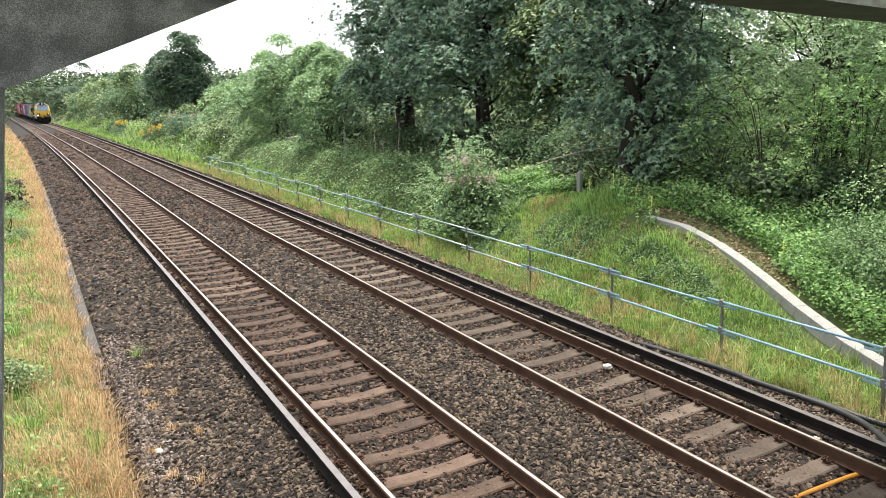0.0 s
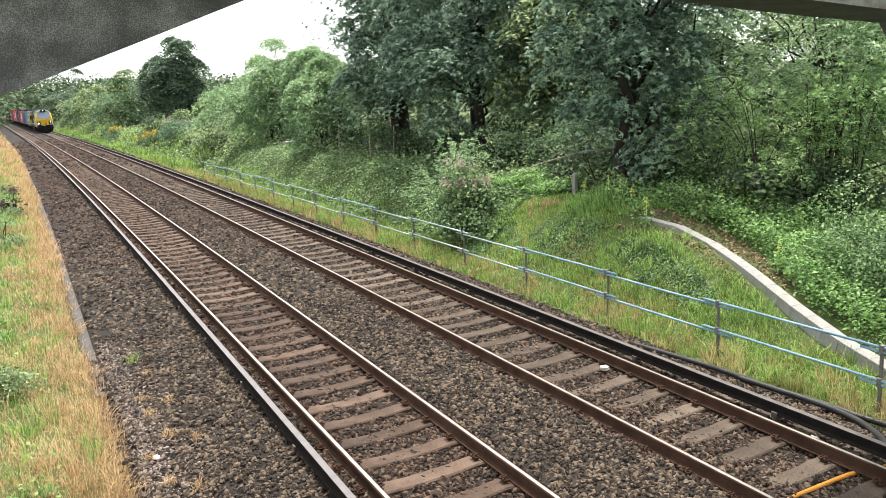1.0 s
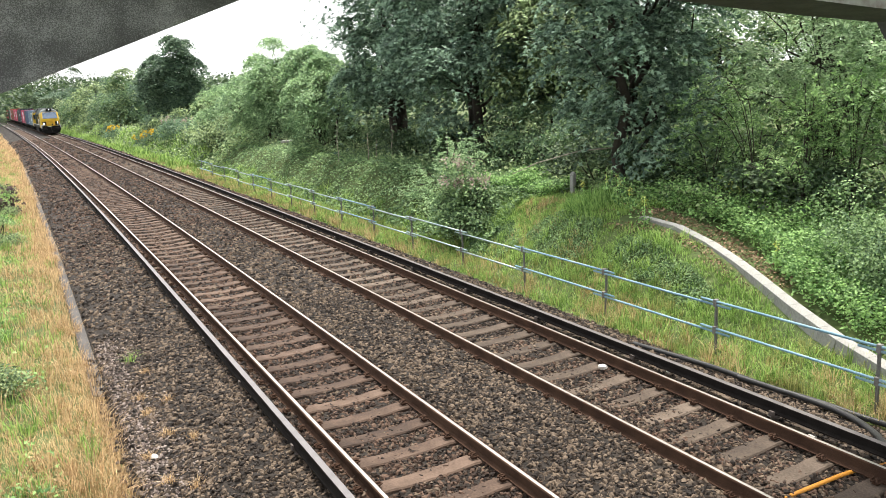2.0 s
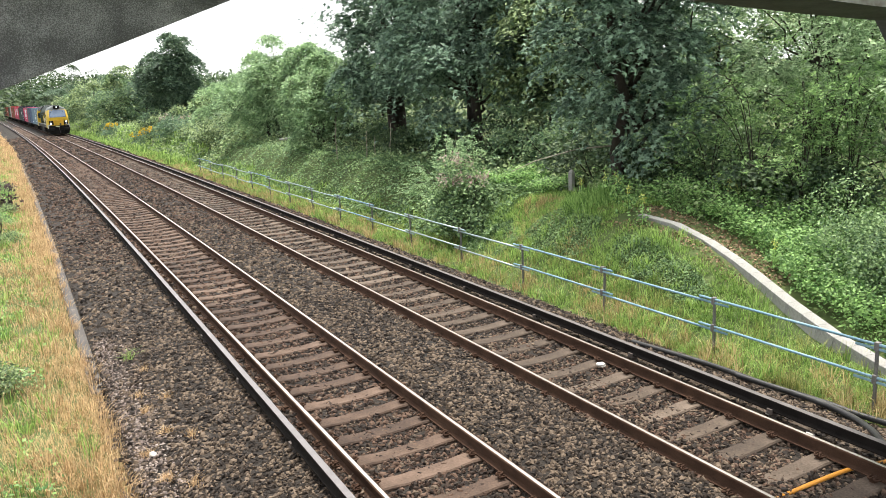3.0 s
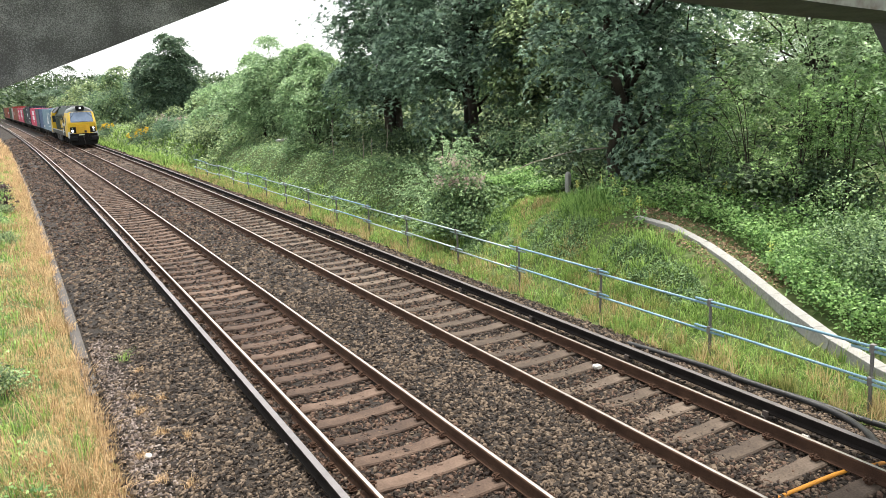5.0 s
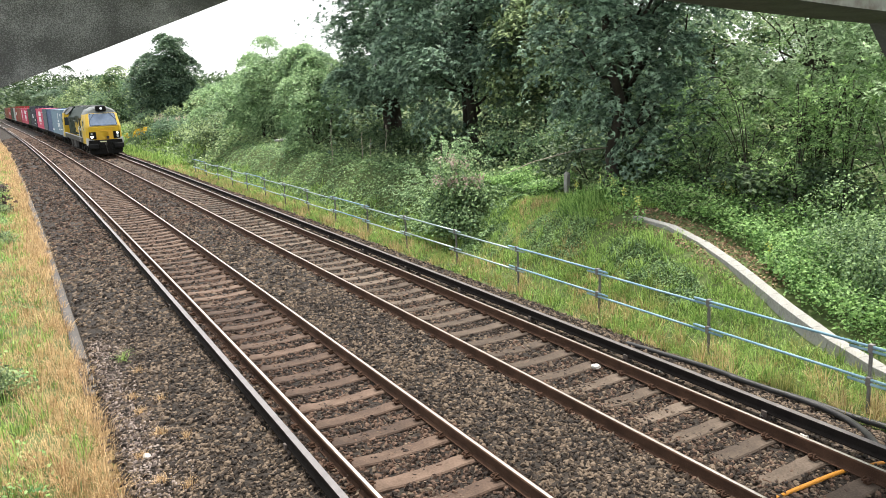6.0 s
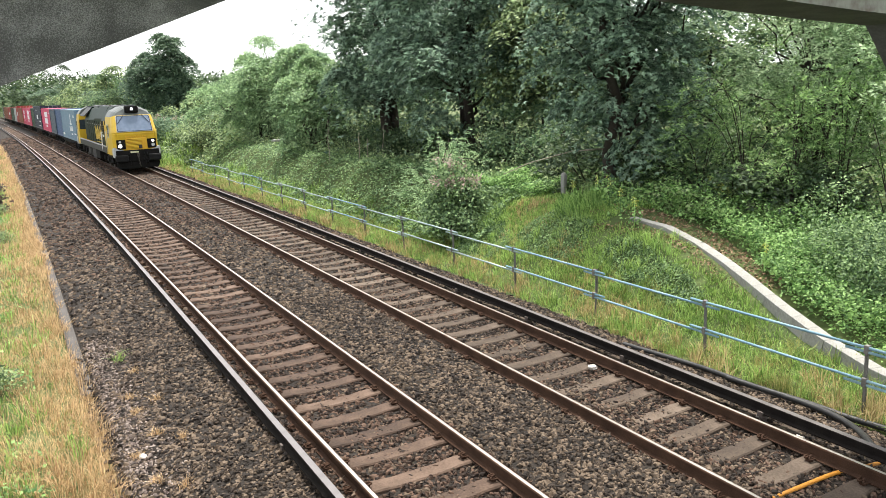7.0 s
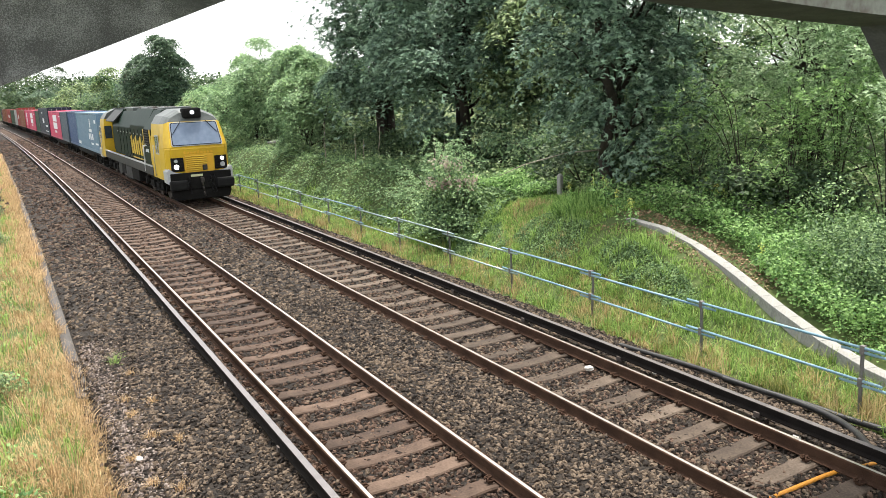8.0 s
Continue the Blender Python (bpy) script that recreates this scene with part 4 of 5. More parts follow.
def build_loco():
    """A heavy diesel freight locomotive with two cabs; its front is at y = -10.9."""
    lo = empty("diesel_locomotive")
    tagged(lo, "yellow and dark green diesel freight locomotive, headlights lit", "locomotive")
    build_cab(lo, -1)
    build_cab(lo, 1)
    # engine hood in stepped sections: (y0, y1, half width, roof height, shoulder)
    for y0, y1, w, top, sh, mt in ((-7.7, -5.9, 1.3, 3.82, 2.95, "green"), (-5.9, -1.4, 1.16, 3.86, 3.1, "green"), (-1.4, 3.0, 1.16, 3.74, 2.95, "green"), (3.0, 4.6, 1.16, 3.84, 2.9, "green"), (4.6, 7.7, 0.8, 3.6, 2.6, "green")):
        bm = bmesh.new()
        fs = prism(bm, [(-w, 1.45), (w, 1.45), (w, sh), (0.72, top), (-0.72, top), (-w, sh)], y0, y1)
        for f in bm.faces:
            if abs(f.normal.y) < 0.5 and f.calc_center_median().z > top - 0.02:
                f.material_index = 1
        bmesh.ops.bevel(bm, geom=list(bm.edges), offset=0.025, segments=1, affect="EDGES")
        part("hood_section", bm, [PAINT[mt], PAINT["roof"]], lo, "dark green engine hood")
    for sx in (-1, 1):
        bm = bmesh.new()   # intake grille panel behind the cab
        box(bm, sx * 1.31 - 0.015, sx * 1.31 + 0.015, -7.35, -6.15, 2.3, 3.0)
        g = part("intake_grille", bm, PAINT["black"], lo)
        for k in range(6):
            bm = bmesh.new()
            box(bm, sx * 1.335 - 0.008, sx * 1.335 + 0.008, -7.3, -6.2, 2.36 + k * 0.11, 2.39 + k * 0.11)
            part("slat", bm, PAINT["iron"], g)
        bars(lo, [(-7.68, -7.42, 1.5, 3.0), (-6.1, -5.92, 2.2, 2.98)], sx * 1.312, PAINT["yellow"], "yellow_panel")
        # large yellow brand shapes on the hood side
        for k in range(7):
            bm = bmesh.new()
            y0 = -5.6 + k * 0.62
            prism(bm, [(y0, 1.7), (y0 + 0.4, 1.7), (y0 + 0.52, 2.5 - 0.18 * (k % 2)), (y0 + 0.12, 2.62 - 0.18 * (k % 2))], sx * 1.166, sx * 1.176, axis="X")
            part("yellow_emblem", bm, PAINT["yellow"], lo)
        bars(lo, [(-5.75, -1.6, 1.5, 1.56)], sx * 1.168, PAINT["yellow"], "lower_stripe", 0.008)
        for k in range(9):     # seams and handles of the hood doors
            bars(lo, [(-5.8 + k * 1.04, -5.77 + k * 1.04, 1.5, 2.9)], sx * 1.166, PAINT["rubber"], "door_seam", 0.012)
            bars(lo, [(-5.62 + k * 1.04, -5.5 + k * 1.04, 2.66, 2.72)], sx * 1.17, PAINT["silver"], "door_handle", 0.014)
        bars(lo, [(-1.1 + k * 1.1, -1.1 + k * 1.1 + 0.86, 1.6, 2.5) for k in range(4)], sx * 1.168, PAINT["green"], "access_door", 0.012)
        bars(lo, [(-7.0 + k * 0.28, -7.0 + k * 0.28 + 0.14, 2.0, 2.14) for k in range(3)], sx * 1.312, PAINT["white"], "white_mark")
        # running plate and its pale edge, side sill
        bm = bmesh.new()
        box(bm, sx * 1.28 - 0.06, sx * 1.28 + 0.06, -7.7, 7.7, 1.02, 1.4, 0.01)
        part("side_sill", bm, PAINT["roof"], lo)
        bars(lo, [(-7.7, 7.7, 1.4, 1.45)], sx * 1.3, PAINT["silver"], "sill_edge", 0.05)
        # handrail along the walkway
        bm = bmesh.new()
        limb(bm, (sx * 1.33, -5.8, 2.25), (sx * 1.33, -5.75, 1.1), 0.03, 0.03, 0.0, np.random.default_rng(1), 2)
        limb(bm, (sx * 1.33, -6.6, 2.3), (sx * 1.33, -5.8, 2.25), 0.03, 0.03, 0.0, np.random.default_rng(1), 2)
        part("handrail", bm, PAINT["white"], lo)
        # roof overhang over the recessed rear part
        bm = bmesh.new()
        prism(bm, [(sx * 0.7, 3.72), (sx * 1.28, 3.15), (sx * 1.3, 3.2), (sx * 0.72, 3.8)], 3.1, 6.3)
        part("roof_overhang", bm, PAINT["roof"], lo)
        # tanks and boxes under the frame
        for k, (y0, y1, z0) in enumerate(((-3.2, -1.2, 0.4), (-1.1, 0.9, 0.32), (1.0, 2.2, 0.45), (2.3, 3.4, 0.4))):
            bm = bmesh.new()
            box(bm, sx * 0.95 - 0.3, sx * 0.95 + 0.3, y0, y1, z0, 1.0, 0.07)
            part("underframe_tank", bm, PAINT["tank"] if k % 2 else PAINT["black"], lo)
    for y0, y1, w in ((-7.4, -6.1, 0.6), (-3.2, -1.6, 0.55), (0.6, 2.8, 0.6), (3.2, 3.9, 0.5)):
        bm = bmesh.new()
        box(bm, -w, w, y0, y1, 3.7, 3.92, 0.03)
        part("roof_hatch", bm, PAINT["grey"], lo)
    for k, y in enumerate((-5.2, -4.0, -0.4, 4.2)):
        bm = bmesh.new()
        tube(bm, (0, y, 3.7), (0, y, 3.93), 0.45, 16)
        part("roof_fan", bm, PAINT["iron"], lo)
    bm = bmesh.new()
    box(bm, -0.9, 0.9, -9.8, 9.8, 0.6, 1.04)
    part("underframe", bm, PAINT["black"], lo)
    for y in (-6.2, 6.2):
        bogie(lo, y, 2.5, (-1.85, 0, 1.85), 0.52)
    return rides(lo, 10.9, 12.4)


def container_mesh(ln, h, paint, rng):
    """Parts of a box container with corrugated sides, door end, corner posts and roof."""
    c = empty("shipping_container")
    n = int(ln / 0.28)
    bm = bmesh.new()
    for sx in (-1, 1):
        prev = None
        for i in range(n * 2 + 1):
            y = 0.12 + (ln - 0.24) * i / (n * 2)
            x = sx * (1.2 if (i // 2) % 2 else 1.165)
            row = (bm.verts.new((x, y, 0.16)), bm.verts.new((x, y, h - 0.12)))
            if prev:
                bm.faces.new((prev[0], row[0], row[1], prev[1]))
            prev = row
    box(bm, -1.16, 1.16, 0.1, ln - 0.1, h - 0.1, h - 0.03)
    box(bm, -1.15, 1.15, 0.1, ln - 0.1, 0.1, 0.2)
    part("corrugated_body", bm, PAINT[paint], c)
    bm = bmesh.new()
    for y in (0.0, ln - 0.16):
        for sx in (-1, 1):
            box(bm, sx * 1.14 - 0.08, sx * 1.14 + 0.08, y, y + 0.16, 0, h)
    for sx in (-1, 1):
        box(bm, sx * 1.19 - 0.03, sx * 1.19 + 0.03, 0.16, ln - 0.16, 0, 0.16)
        box(bm, sx * 1.19 - 0.03, sx * 1.19 + 0.03, 0.16, ln - 0.16, h - 0.1, h)
    for y in (0.0, ln - 0.12):
        box(bm, -1.06, 1.06, y, y + 0.12, 0, 0.14)
        box(bm, -1.06, 1.06, y, y + 0.12, h - 0.12, h)
    part("frame", bm, PAINT[paint], c)
    for sx in (-1, 1):
        bm = bmesh.new()
        box(bm, min(0, sx * 1.05), max(0, sx * 1.05), 0.02, 0.07, 0.15, h - 0.13, 0.008)
        d = part("door", bm, PAINT[paint], c)
        for dx in (0.25, 0.75):
            bm = bmesh.new()
            tube(bm, (sx * dx, 0.0, 0.12), (sx * dx, 0.0, h - 0.1), 0.018, 6)
            part("lock_rod", bm, PAINT["silver"], d)
    return c


MARKS = {   # plain bars for the writing, as shares of length and height
    "steel": ((0.30, 0.33, 0.6, 0.85), (0.26, 0.37, 0.5, 0.58), (0.22, 0.27, 0.3, 0.46), (0.3, 0.34, 0.3, 0.46), (0.37, 0.41, 0.3, 0.46), (0.06, 0.12, 0.74, 0.82), (0.03, 0.14, 0.2, 0.24), (0.85, 0.97, 0.1, 0.18), (0.24, 0.33, 0.17, 0.22)),
    "pinkred": ((0.3, 0.62, 0.62, 0.86), (0.3, 0.62, 0.34, 0.58), (0.38, 0.54, 0.2, 0.28), (0.02, 0.1, 0.8, 0.84)),
    "navy": ((0.45, 0.6, 0.42, 0.6), (0.12, 0.3, 0.3, 0.36), (0.55, 0.62, 0.78, 0.84), (0.1, 0.4, 0.12, 0.15)),
    "red": ((0.3, 0.6, 0.4, 0.6),),
}


def build_wagon(front, length, boxes):
    w = empty("container_wagon")
    tagged(w, "low dark flat wagon carrying shipping containers", "wagon", group="container wagons")
    h = length / 2
    bm = bmesh.new()
    for sx in (-1, 1):
        prism(bm, [(-h + 0.3, 0.98), (h - 0.3, 0.98), (h - 0.3, 0.78), (h - 4.6, 0.78), (h - 5.4, 0.62), (-h + 5.4, 0.62), (-h + 4.6, 0.78), (-h + 0.3, 0.78)], sx * 1.05 - 0.05, sx * 1.05 + 0.05, axis="X")
    for k in range(9):
        y = -h + 0.35 + (length - 0.85) * k / 8
        box(bm, -1.05, 1.05, y, y + 0.15, 0.8, 0.96)
    part("frame", bm, PAINT["black"], w)
    for e in (-1, 1):
        bogie(w, e * (h - 2.2), 1.35, (-0.9, 0.9), 0.46)
        for sx in (-1, 1):
            bm = bmesh.new()
            tube(bm, (sx * 0.87, e * (h - 0.3), 1.0), (sx * 0.87, e * (h + 0.15), 1.0), 0.09, 10)
            tube(bm, (sx * 0.87, e * (h + 0.15), 1.0), (sx * 0.87, e * (h + 0.2), 1.0), 0.22, 14)
            part("buffer", bm, PAINT["iron"], w)
    back = front + h
    rides(w, back, length - 4.4)
    rng = random.Random(int(front))
    for (a, ln, paint, hgt, lab) in boxes:
        c = container_mesh(ln, hgt, paint, rng)
        tagged(c, lab, "container", group="containers on the train")
        for ch in c.children:
            ch.location = (0, -h + 0.4 + a, 0.985)
        for y0, y1, z0, z1 in MARKS.get(paint, ()):
            bm = bmesh.new()
            box(bm, -1.215, -1.203, ln * y0, ln * y1, hgt * z0, hgt * z1)
            mk = part("marking", bm, PAINT["white"], c)
            mk.location = (0, -h + 0.4 + a, 0.985)
        rides(c, back, length - 4.4)


def build_train():
    build_loco()
    f = 21.95
    F40, F20 = 12.19, 6.06
    sets = [
        [(0, F40, "steel", 2.59, "slate blue shipping container with white writing"), (F40 + 0.1, F20, "blue", 2.59, "dark blue shipping container beside a slate one")],
        [(0, F20, "slate", 2.59, "dull grey-blue shipping container"), (F20 + 0.1, F40, "pinkred", 2.59, "crimson shipping container with white writing")],
        [(0, F40, "navy", 2.9, "tall navy shipping container with white marks"), (F40 + 0.1, F20, "bottle", 2.59, "dark green shipping container")],
        [(0, F40, "pinkred", 2.59, "crimson shipping container with white writing"), (F40 + 0.1, F20, "pinkred", 2.59, "short crimson shipping container with marks")],
        [(0, F40, "rust", 2.59, "rust brown shipping container"), (F40 + 0.1, F20, "red", 2.9, "bright red tall shipping container")],
        [(0, F20, "silver", 2.59, "pale grey short shipping container"), (F20 + 0.1, F40, "bottle", 2.59, "dark green shipping container")],
        [(0, F40, "red", 2.59, "bright red shipping container"), (F40 + 0.1, F20, "rust", 2.59, "rust brown shipping container")],
        [(0, F40, "rust", 2.59, "rust brown shipping container"), (F40 + 0.1, F20, "navy", 2.59, "short navy shipping container")],
    ]
    for bx in sets:
        ln = F40 + F20 + 0.9
        build_wagon(f, ln, bx)
        f += ln + 0.4


# ---- build ----
build_ground()
build_stones(build_ballast())
SL, SLG, CL = sleeper_mesh(M["sleeper"]), sleeper_mesh(M["sleeper_grey"]), clip_mesh()
build_track("railway track with rusty rails on brown concrete sleepers", X_NEAR, 10.677 - 12 * PITCH, SL, CL)
build_track("railway track with dark rails on grey concrete sleepers", X_FAR, 9.05 - 12 * PITCH, SLG, CL)
build_third(X_NEAR - 1.1225, "pale-topped conductor rail on insulators", M["third_top"])
build_third(X_FAR + 1.1225, "dark conductor rail on insulators", M["third_dull"])
build_fence()
build_edging()
build_cess_kerb()
build_bridge()
build_train()

# vegetation
def gz(x, y):
    return float(height(np.array([x]), np.array([y]))[0])


def plant(kind, name, label, a, d, *args, **kw):
    x, y = az(a, d)
    return kind(name, label, x, y, gz(x, y), *args, **kw)


TREES = (
    # name, label, bearing, distance, crown radii, crown middle, leaf, material, clumps, leaves, spread, trunk, stems, aspect
    ("maple_tree", "large dense dark green maple tree", 25.4, 38, (3.1, 3.3, 5.6), 5.8, 0.17, "maple", 420, 64, 0.42, 0.2, 3, 1.0),
    ("maple_tree", "broad dark green maple tree with layered boughs", 30.8, 31.5, (3.4, 3.2, 5.4), 5.5, 0.155, "maple", 500, 66, 0.4, 0.22, 3, 1.0),
    ("maple_tree", "dark green maple tree beside the mound", 42.4, 21.5, (2.1, 2.1, 4.6), 4.7, 0.125, "maple", 420, 72, 0.3, 0.18, 2, 1.0),
    ("hawthorn_tree", "mid green tree between two maples", 37.2, 29, (2.0, 2.0, 3.4), 4.0, 0.17, "shrub", 260, 110, 0.4, 0.14, 2, 0.8),
    ("ash_tree", "light green ash tree with feathery leaves", 54.0, 23, (1.8, 1.8, 4.2), 4.8, 0.11, "ash", 260, 100, 0.3, 0.1, 3, 0.55),
    ("ash_tree", "light green ash tree with feathery leaves", 55.5, 21.5, (2.3, 2.3, 4.2), 4.5, 0.105, "ash", 260, 100, 0.3, 0.1, 3, 0.55),
    ("ash_tree", "light green ash tree with feathery leaves", 61.5, 20.5, (2.3, 2.3, 4.2), 4.3, 0.105, "ash", 260, 100, 0.3, 0.1, 3, 0.55),
    ("dark_round_tree", "dark green round-headed tree above far bushes", 9.5, 86, (2.9, 2.9, 4.5), 5.5, 0.24, "round", 360, 120, 0.6, 0.25, 1, 1.0),
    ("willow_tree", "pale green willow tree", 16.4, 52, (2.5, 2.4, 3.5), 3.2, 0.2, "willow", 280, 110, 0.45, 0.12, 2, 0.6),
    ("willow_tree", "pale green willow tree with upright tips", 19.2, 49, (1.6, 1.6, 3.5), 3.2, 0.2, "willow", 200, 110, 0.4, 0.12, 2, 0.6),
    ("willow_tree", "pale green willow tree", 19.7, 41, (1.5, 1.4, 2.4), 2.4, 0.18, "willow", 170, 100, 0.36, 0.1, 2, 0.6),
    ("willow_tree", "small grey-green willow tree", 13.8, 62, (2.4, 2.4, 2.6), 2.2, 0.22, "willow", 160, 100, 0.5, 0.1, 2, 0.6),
)
for k, (nm, lab, a, d, crown, mid, lf, mt, nc, per, sp, tr, st, asp) in enumerate(TREES):
    plant(tree, nm, lab, a, d, 0, crown, mid, lf, M[mt], nc, per, 11 + k, spread=sp, trunk=tr, stems=st, aspect=asp, form={"maple": "lobed", "ash": "pinnate"}.get(mt, "plain"), bough=0.85 if nm == "dark_round_tree" else None)
rb = random.Random(9)
# trees closing the view behind
for i in range(8):
    plant(tree, "background_tree", "mid green tree in the wood behind", 20.9 + i * 3.3, 50 + rb.uniform(-4, 8), 0, (4.2, 4.2, 5.2 if i > 1 else 2.6), 5.0 if i > 1 else 2.4, 0.26, M["far"], 70, 64, 200 + i, spread=0.75, trunk=0.18, limbs=8)
for i in range(12):
    a = 5.2 + i * 0.85
    plant(tree, "far_tree", "mid green tree beyond the lineside bushes", a, (15.5 + 4 * (i % 3)) / math.sin(radians(a)), 0, (4.4, 4.4, 5.0 + 0.9 * math.sin(i * 1.7)) if a < 8 else (2.4, 2.4, 2.0), 2.2 if a > 8 else 5.0, 0.3, M["far"] if i % 3 else M["shrub"], 70, 60, 250 + i, spread=0.7, trunk=0.2, limbs=8)
for i in range(9):
    plant(tree, "distant_tree", "green tree closing the end of the line", -5.0 + i * 1.2, 345 + 30 * math.sin(i * 2.3), 0, (7.5, 7.5, 8.0 + 2 * math.sin(i * 1.3)), 8.0, 0.42, M["dusk"], 56, 70, 420 + i, spread=1.5, trunk=0.3, limbs=8)
for i in range(10):
    d = 42 + i * 20
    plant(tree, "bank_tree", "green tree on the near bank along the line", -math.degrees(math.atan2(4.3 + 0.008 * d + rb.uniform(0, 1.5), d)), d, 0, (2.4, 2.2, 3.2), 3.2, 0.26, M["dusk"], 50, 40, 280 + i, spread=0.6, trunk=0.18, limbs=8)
for i, a in enumerate((38.5, 45.5, 48.5, 52.5, 56.5, 60.5)):
    plant(tree, "thicket_tree", "low green tree in the thicket", a, 30 + 2 * (i % 2), 0, (2.4, 2.4, 2.6), 2.6, 0.17, M["shrub"] if i % 2 else M["far"], 90, 85, 460 + i, spread=0.45, trunk=0.1, stems=2)
# a dense thicket that walls in the line beyond the open bank, on both sides
rt = random.Random(21)
for i in range(17):
    s, o = 112 + i * 11, 14.2 + 2.6 * (i % 2) + rt.uniform(-0.6, 0.8)
    x, y, _ = (float(v) for v in line(s, o))
    hh = rt.uniform(2.4, 4.2) + 0.9 * (i % 2)
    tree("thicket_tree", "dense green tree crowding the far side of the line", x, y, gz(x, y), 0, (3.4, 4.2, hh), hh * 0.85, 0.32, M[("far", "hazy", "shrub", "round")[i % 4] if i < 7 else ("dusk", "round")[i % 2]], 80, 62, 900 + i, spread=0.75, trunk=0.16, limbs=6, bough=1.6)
for i in range(9):
    s = 150 + i * 22
    x, y, _ = (float(v) for v in line(s, -5.5 - 1.5 * (i % 2)))
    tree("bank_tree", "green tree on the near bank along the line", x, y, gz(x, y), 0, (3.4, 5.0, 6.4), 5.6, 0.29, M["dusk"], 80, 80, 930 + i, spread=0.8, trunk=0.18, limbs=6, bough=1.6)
# bushes: bearing, distance, radii, leaf, material
BUSHES = [
    ("buddleja_bush", "buddleja bush with faded pinkish flower spikes", 30.0, 22.6, (1.15, 1.05, 2.1), 0.085, "ivy", 190, 60),
    ("dark_shrub", "dark dense shrub at the trees' foot", 59.0, 16.0, (1.3, 1.3, 2.3), 0.06, "ivy", 200, 70),
    ("dark_shrub", "dark green shrub by the line", 12.7, 57, (1.7, 1.7, 2.3), 0.15, "shrub", 80, 70),
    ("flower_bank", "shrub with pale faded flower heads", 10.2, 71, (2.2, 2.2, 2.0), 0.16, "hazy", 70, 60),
]
# darker leaf colours here stand in for the deep shade beneath the maples
for i in range(20):
    a = 20.5 + i * 1.75
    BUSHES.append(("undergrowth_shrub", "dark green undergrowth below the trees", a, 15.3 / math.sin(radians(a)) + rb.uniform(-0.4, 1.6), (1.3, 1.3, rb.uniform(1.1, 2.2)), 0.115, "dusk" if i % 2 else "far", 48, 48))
for i in range(21):
    a = 3.6 + i * 0.5
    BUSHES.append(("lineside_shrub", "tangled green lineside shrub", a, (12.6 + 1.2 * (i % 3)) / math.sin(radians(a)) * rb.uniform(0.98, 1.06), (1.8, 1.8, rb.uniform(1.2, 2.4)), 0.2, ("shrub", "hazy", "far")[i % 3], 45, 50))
for i in range(9):
    BUSHES.append(("bramble_bush", "green bramble at the edge of the dry grass", -3.0 + i * 0.15 - 2.2 * (i < 4), 14 + i * 4.0, (0.6, 0.9, 0.9), 0.06, "nettle" if i % 2 else "shrub", 60, 60))
BUSHES.append(("buddleja_bush", "purple-leaved sprig of buddleja on the near bank", -1.4, 38, (0.45, 0.8, 1.5), 0.13, "bronze", 16, 22))
for k, (nm, lab, a, d, rad, lf, mt, nc, per) in enumerate(BUSHES):
    plant(bush, nm, lab, a, d, rad, lf, M[mt], nc, per, 300 + k, spread=max(0.16, rad[0] * 0.2), flowers=(M["pink"], 0.85, 0.07) if nm in ("buddleja_bush", "flower_bank") and mt != "bronze" else None)


def leafy_shoots(name, a, d, n, h, seed, mat, label):
    """A clump of arching shoots with feathery leaves along them."""
    rng = np.random.default_rng(seed)
    x, y = az(a, d)
    t = empty(name, pose(x, y, gz(x, y)))
    tagged(t, label, "shrub", group="feathery shrubs")
    P, W = [], []
    for _ in range(n):
        g = rng.uniform(0, 6.28)
        way = np.array((math.cos(g), math.sin(g), 0))
        hh, reach = h * rng.uniform(0.45, 1.1), rng.uniform(0.6, 1.7)
        k = np.linspace(0, 1, 9)
        q = way * (reach * k ** 1.5)[:, None] + np.array((0, 0, 1.0)) * (hh * np.sin(k * 1.9) / math.sin(1.57))[:, None]
        bm = bmesh.new()
        for u, v in zip(q, q[1:]):
            tube(bm, u, v, 0.012, 5, 0.01)
        part("shoot", bm, M["bark"], t)
        for m in range(3, 9):
            P.append(q[m])
            W.append(way * 0.7 + np.array((0, 0, 0.5)))
    V, F = pinnate(rng, np.array(P), np.array(W), 6, 0.085, 0.34)
    mesh_np("foliage", V, F, mat, t)


for k, (a, d, n, h) in enumerate(((47.5, 19.5, 6, 2.1), (50.5, 19.2, 7, 3.0), (53.5, 18.8, 7, 3.2), (56.5, 18.6, 7, 3.4), (59.5, 18.4, 7, 3.4), (54.8, 19.5, 6, 4.2))):
    leafy_shoots("robinia_shrub", a, d, n, h, 800 + k, M["robinia"], "bright green shrub with long feathery leaves")

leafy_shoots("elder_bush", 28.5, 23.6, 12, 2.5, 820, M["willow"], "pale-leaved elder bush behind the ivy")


def wooded_hill():
    rng = np.random.default_rng(77)
    n = 30000
    a, d = np.radians(rng.uniform(-8, 40, n)), rng.uniform(260, 560, n)
    x, y = d * np.sin(a), d * np.cos(a)
    z = height(x, y) + (9 + 3.5 * wob(x, y, 0.045, 0.4)) * rng.random(n) ** 0.5
    V, F = scatter_leaves(rng, np.stack([x, y, z], -1), 1.6, 0.8)
    tagged(mesh_np("far_woodland", V, F, M["dusk"]), "hazy green wooded hill on the skyline", "woodland", kind="stuff")


def kerb_off(s):
    return np.interp(s, (5, 6.4, 7.3, 8.45, 9.55, 10.15, 11.13, 12.05, 12.9, 13.7), (10.45, 10.8, 11.0, 11.35, 11.72, 11.92, 12.2, 12.2, 11.9, 11.5))


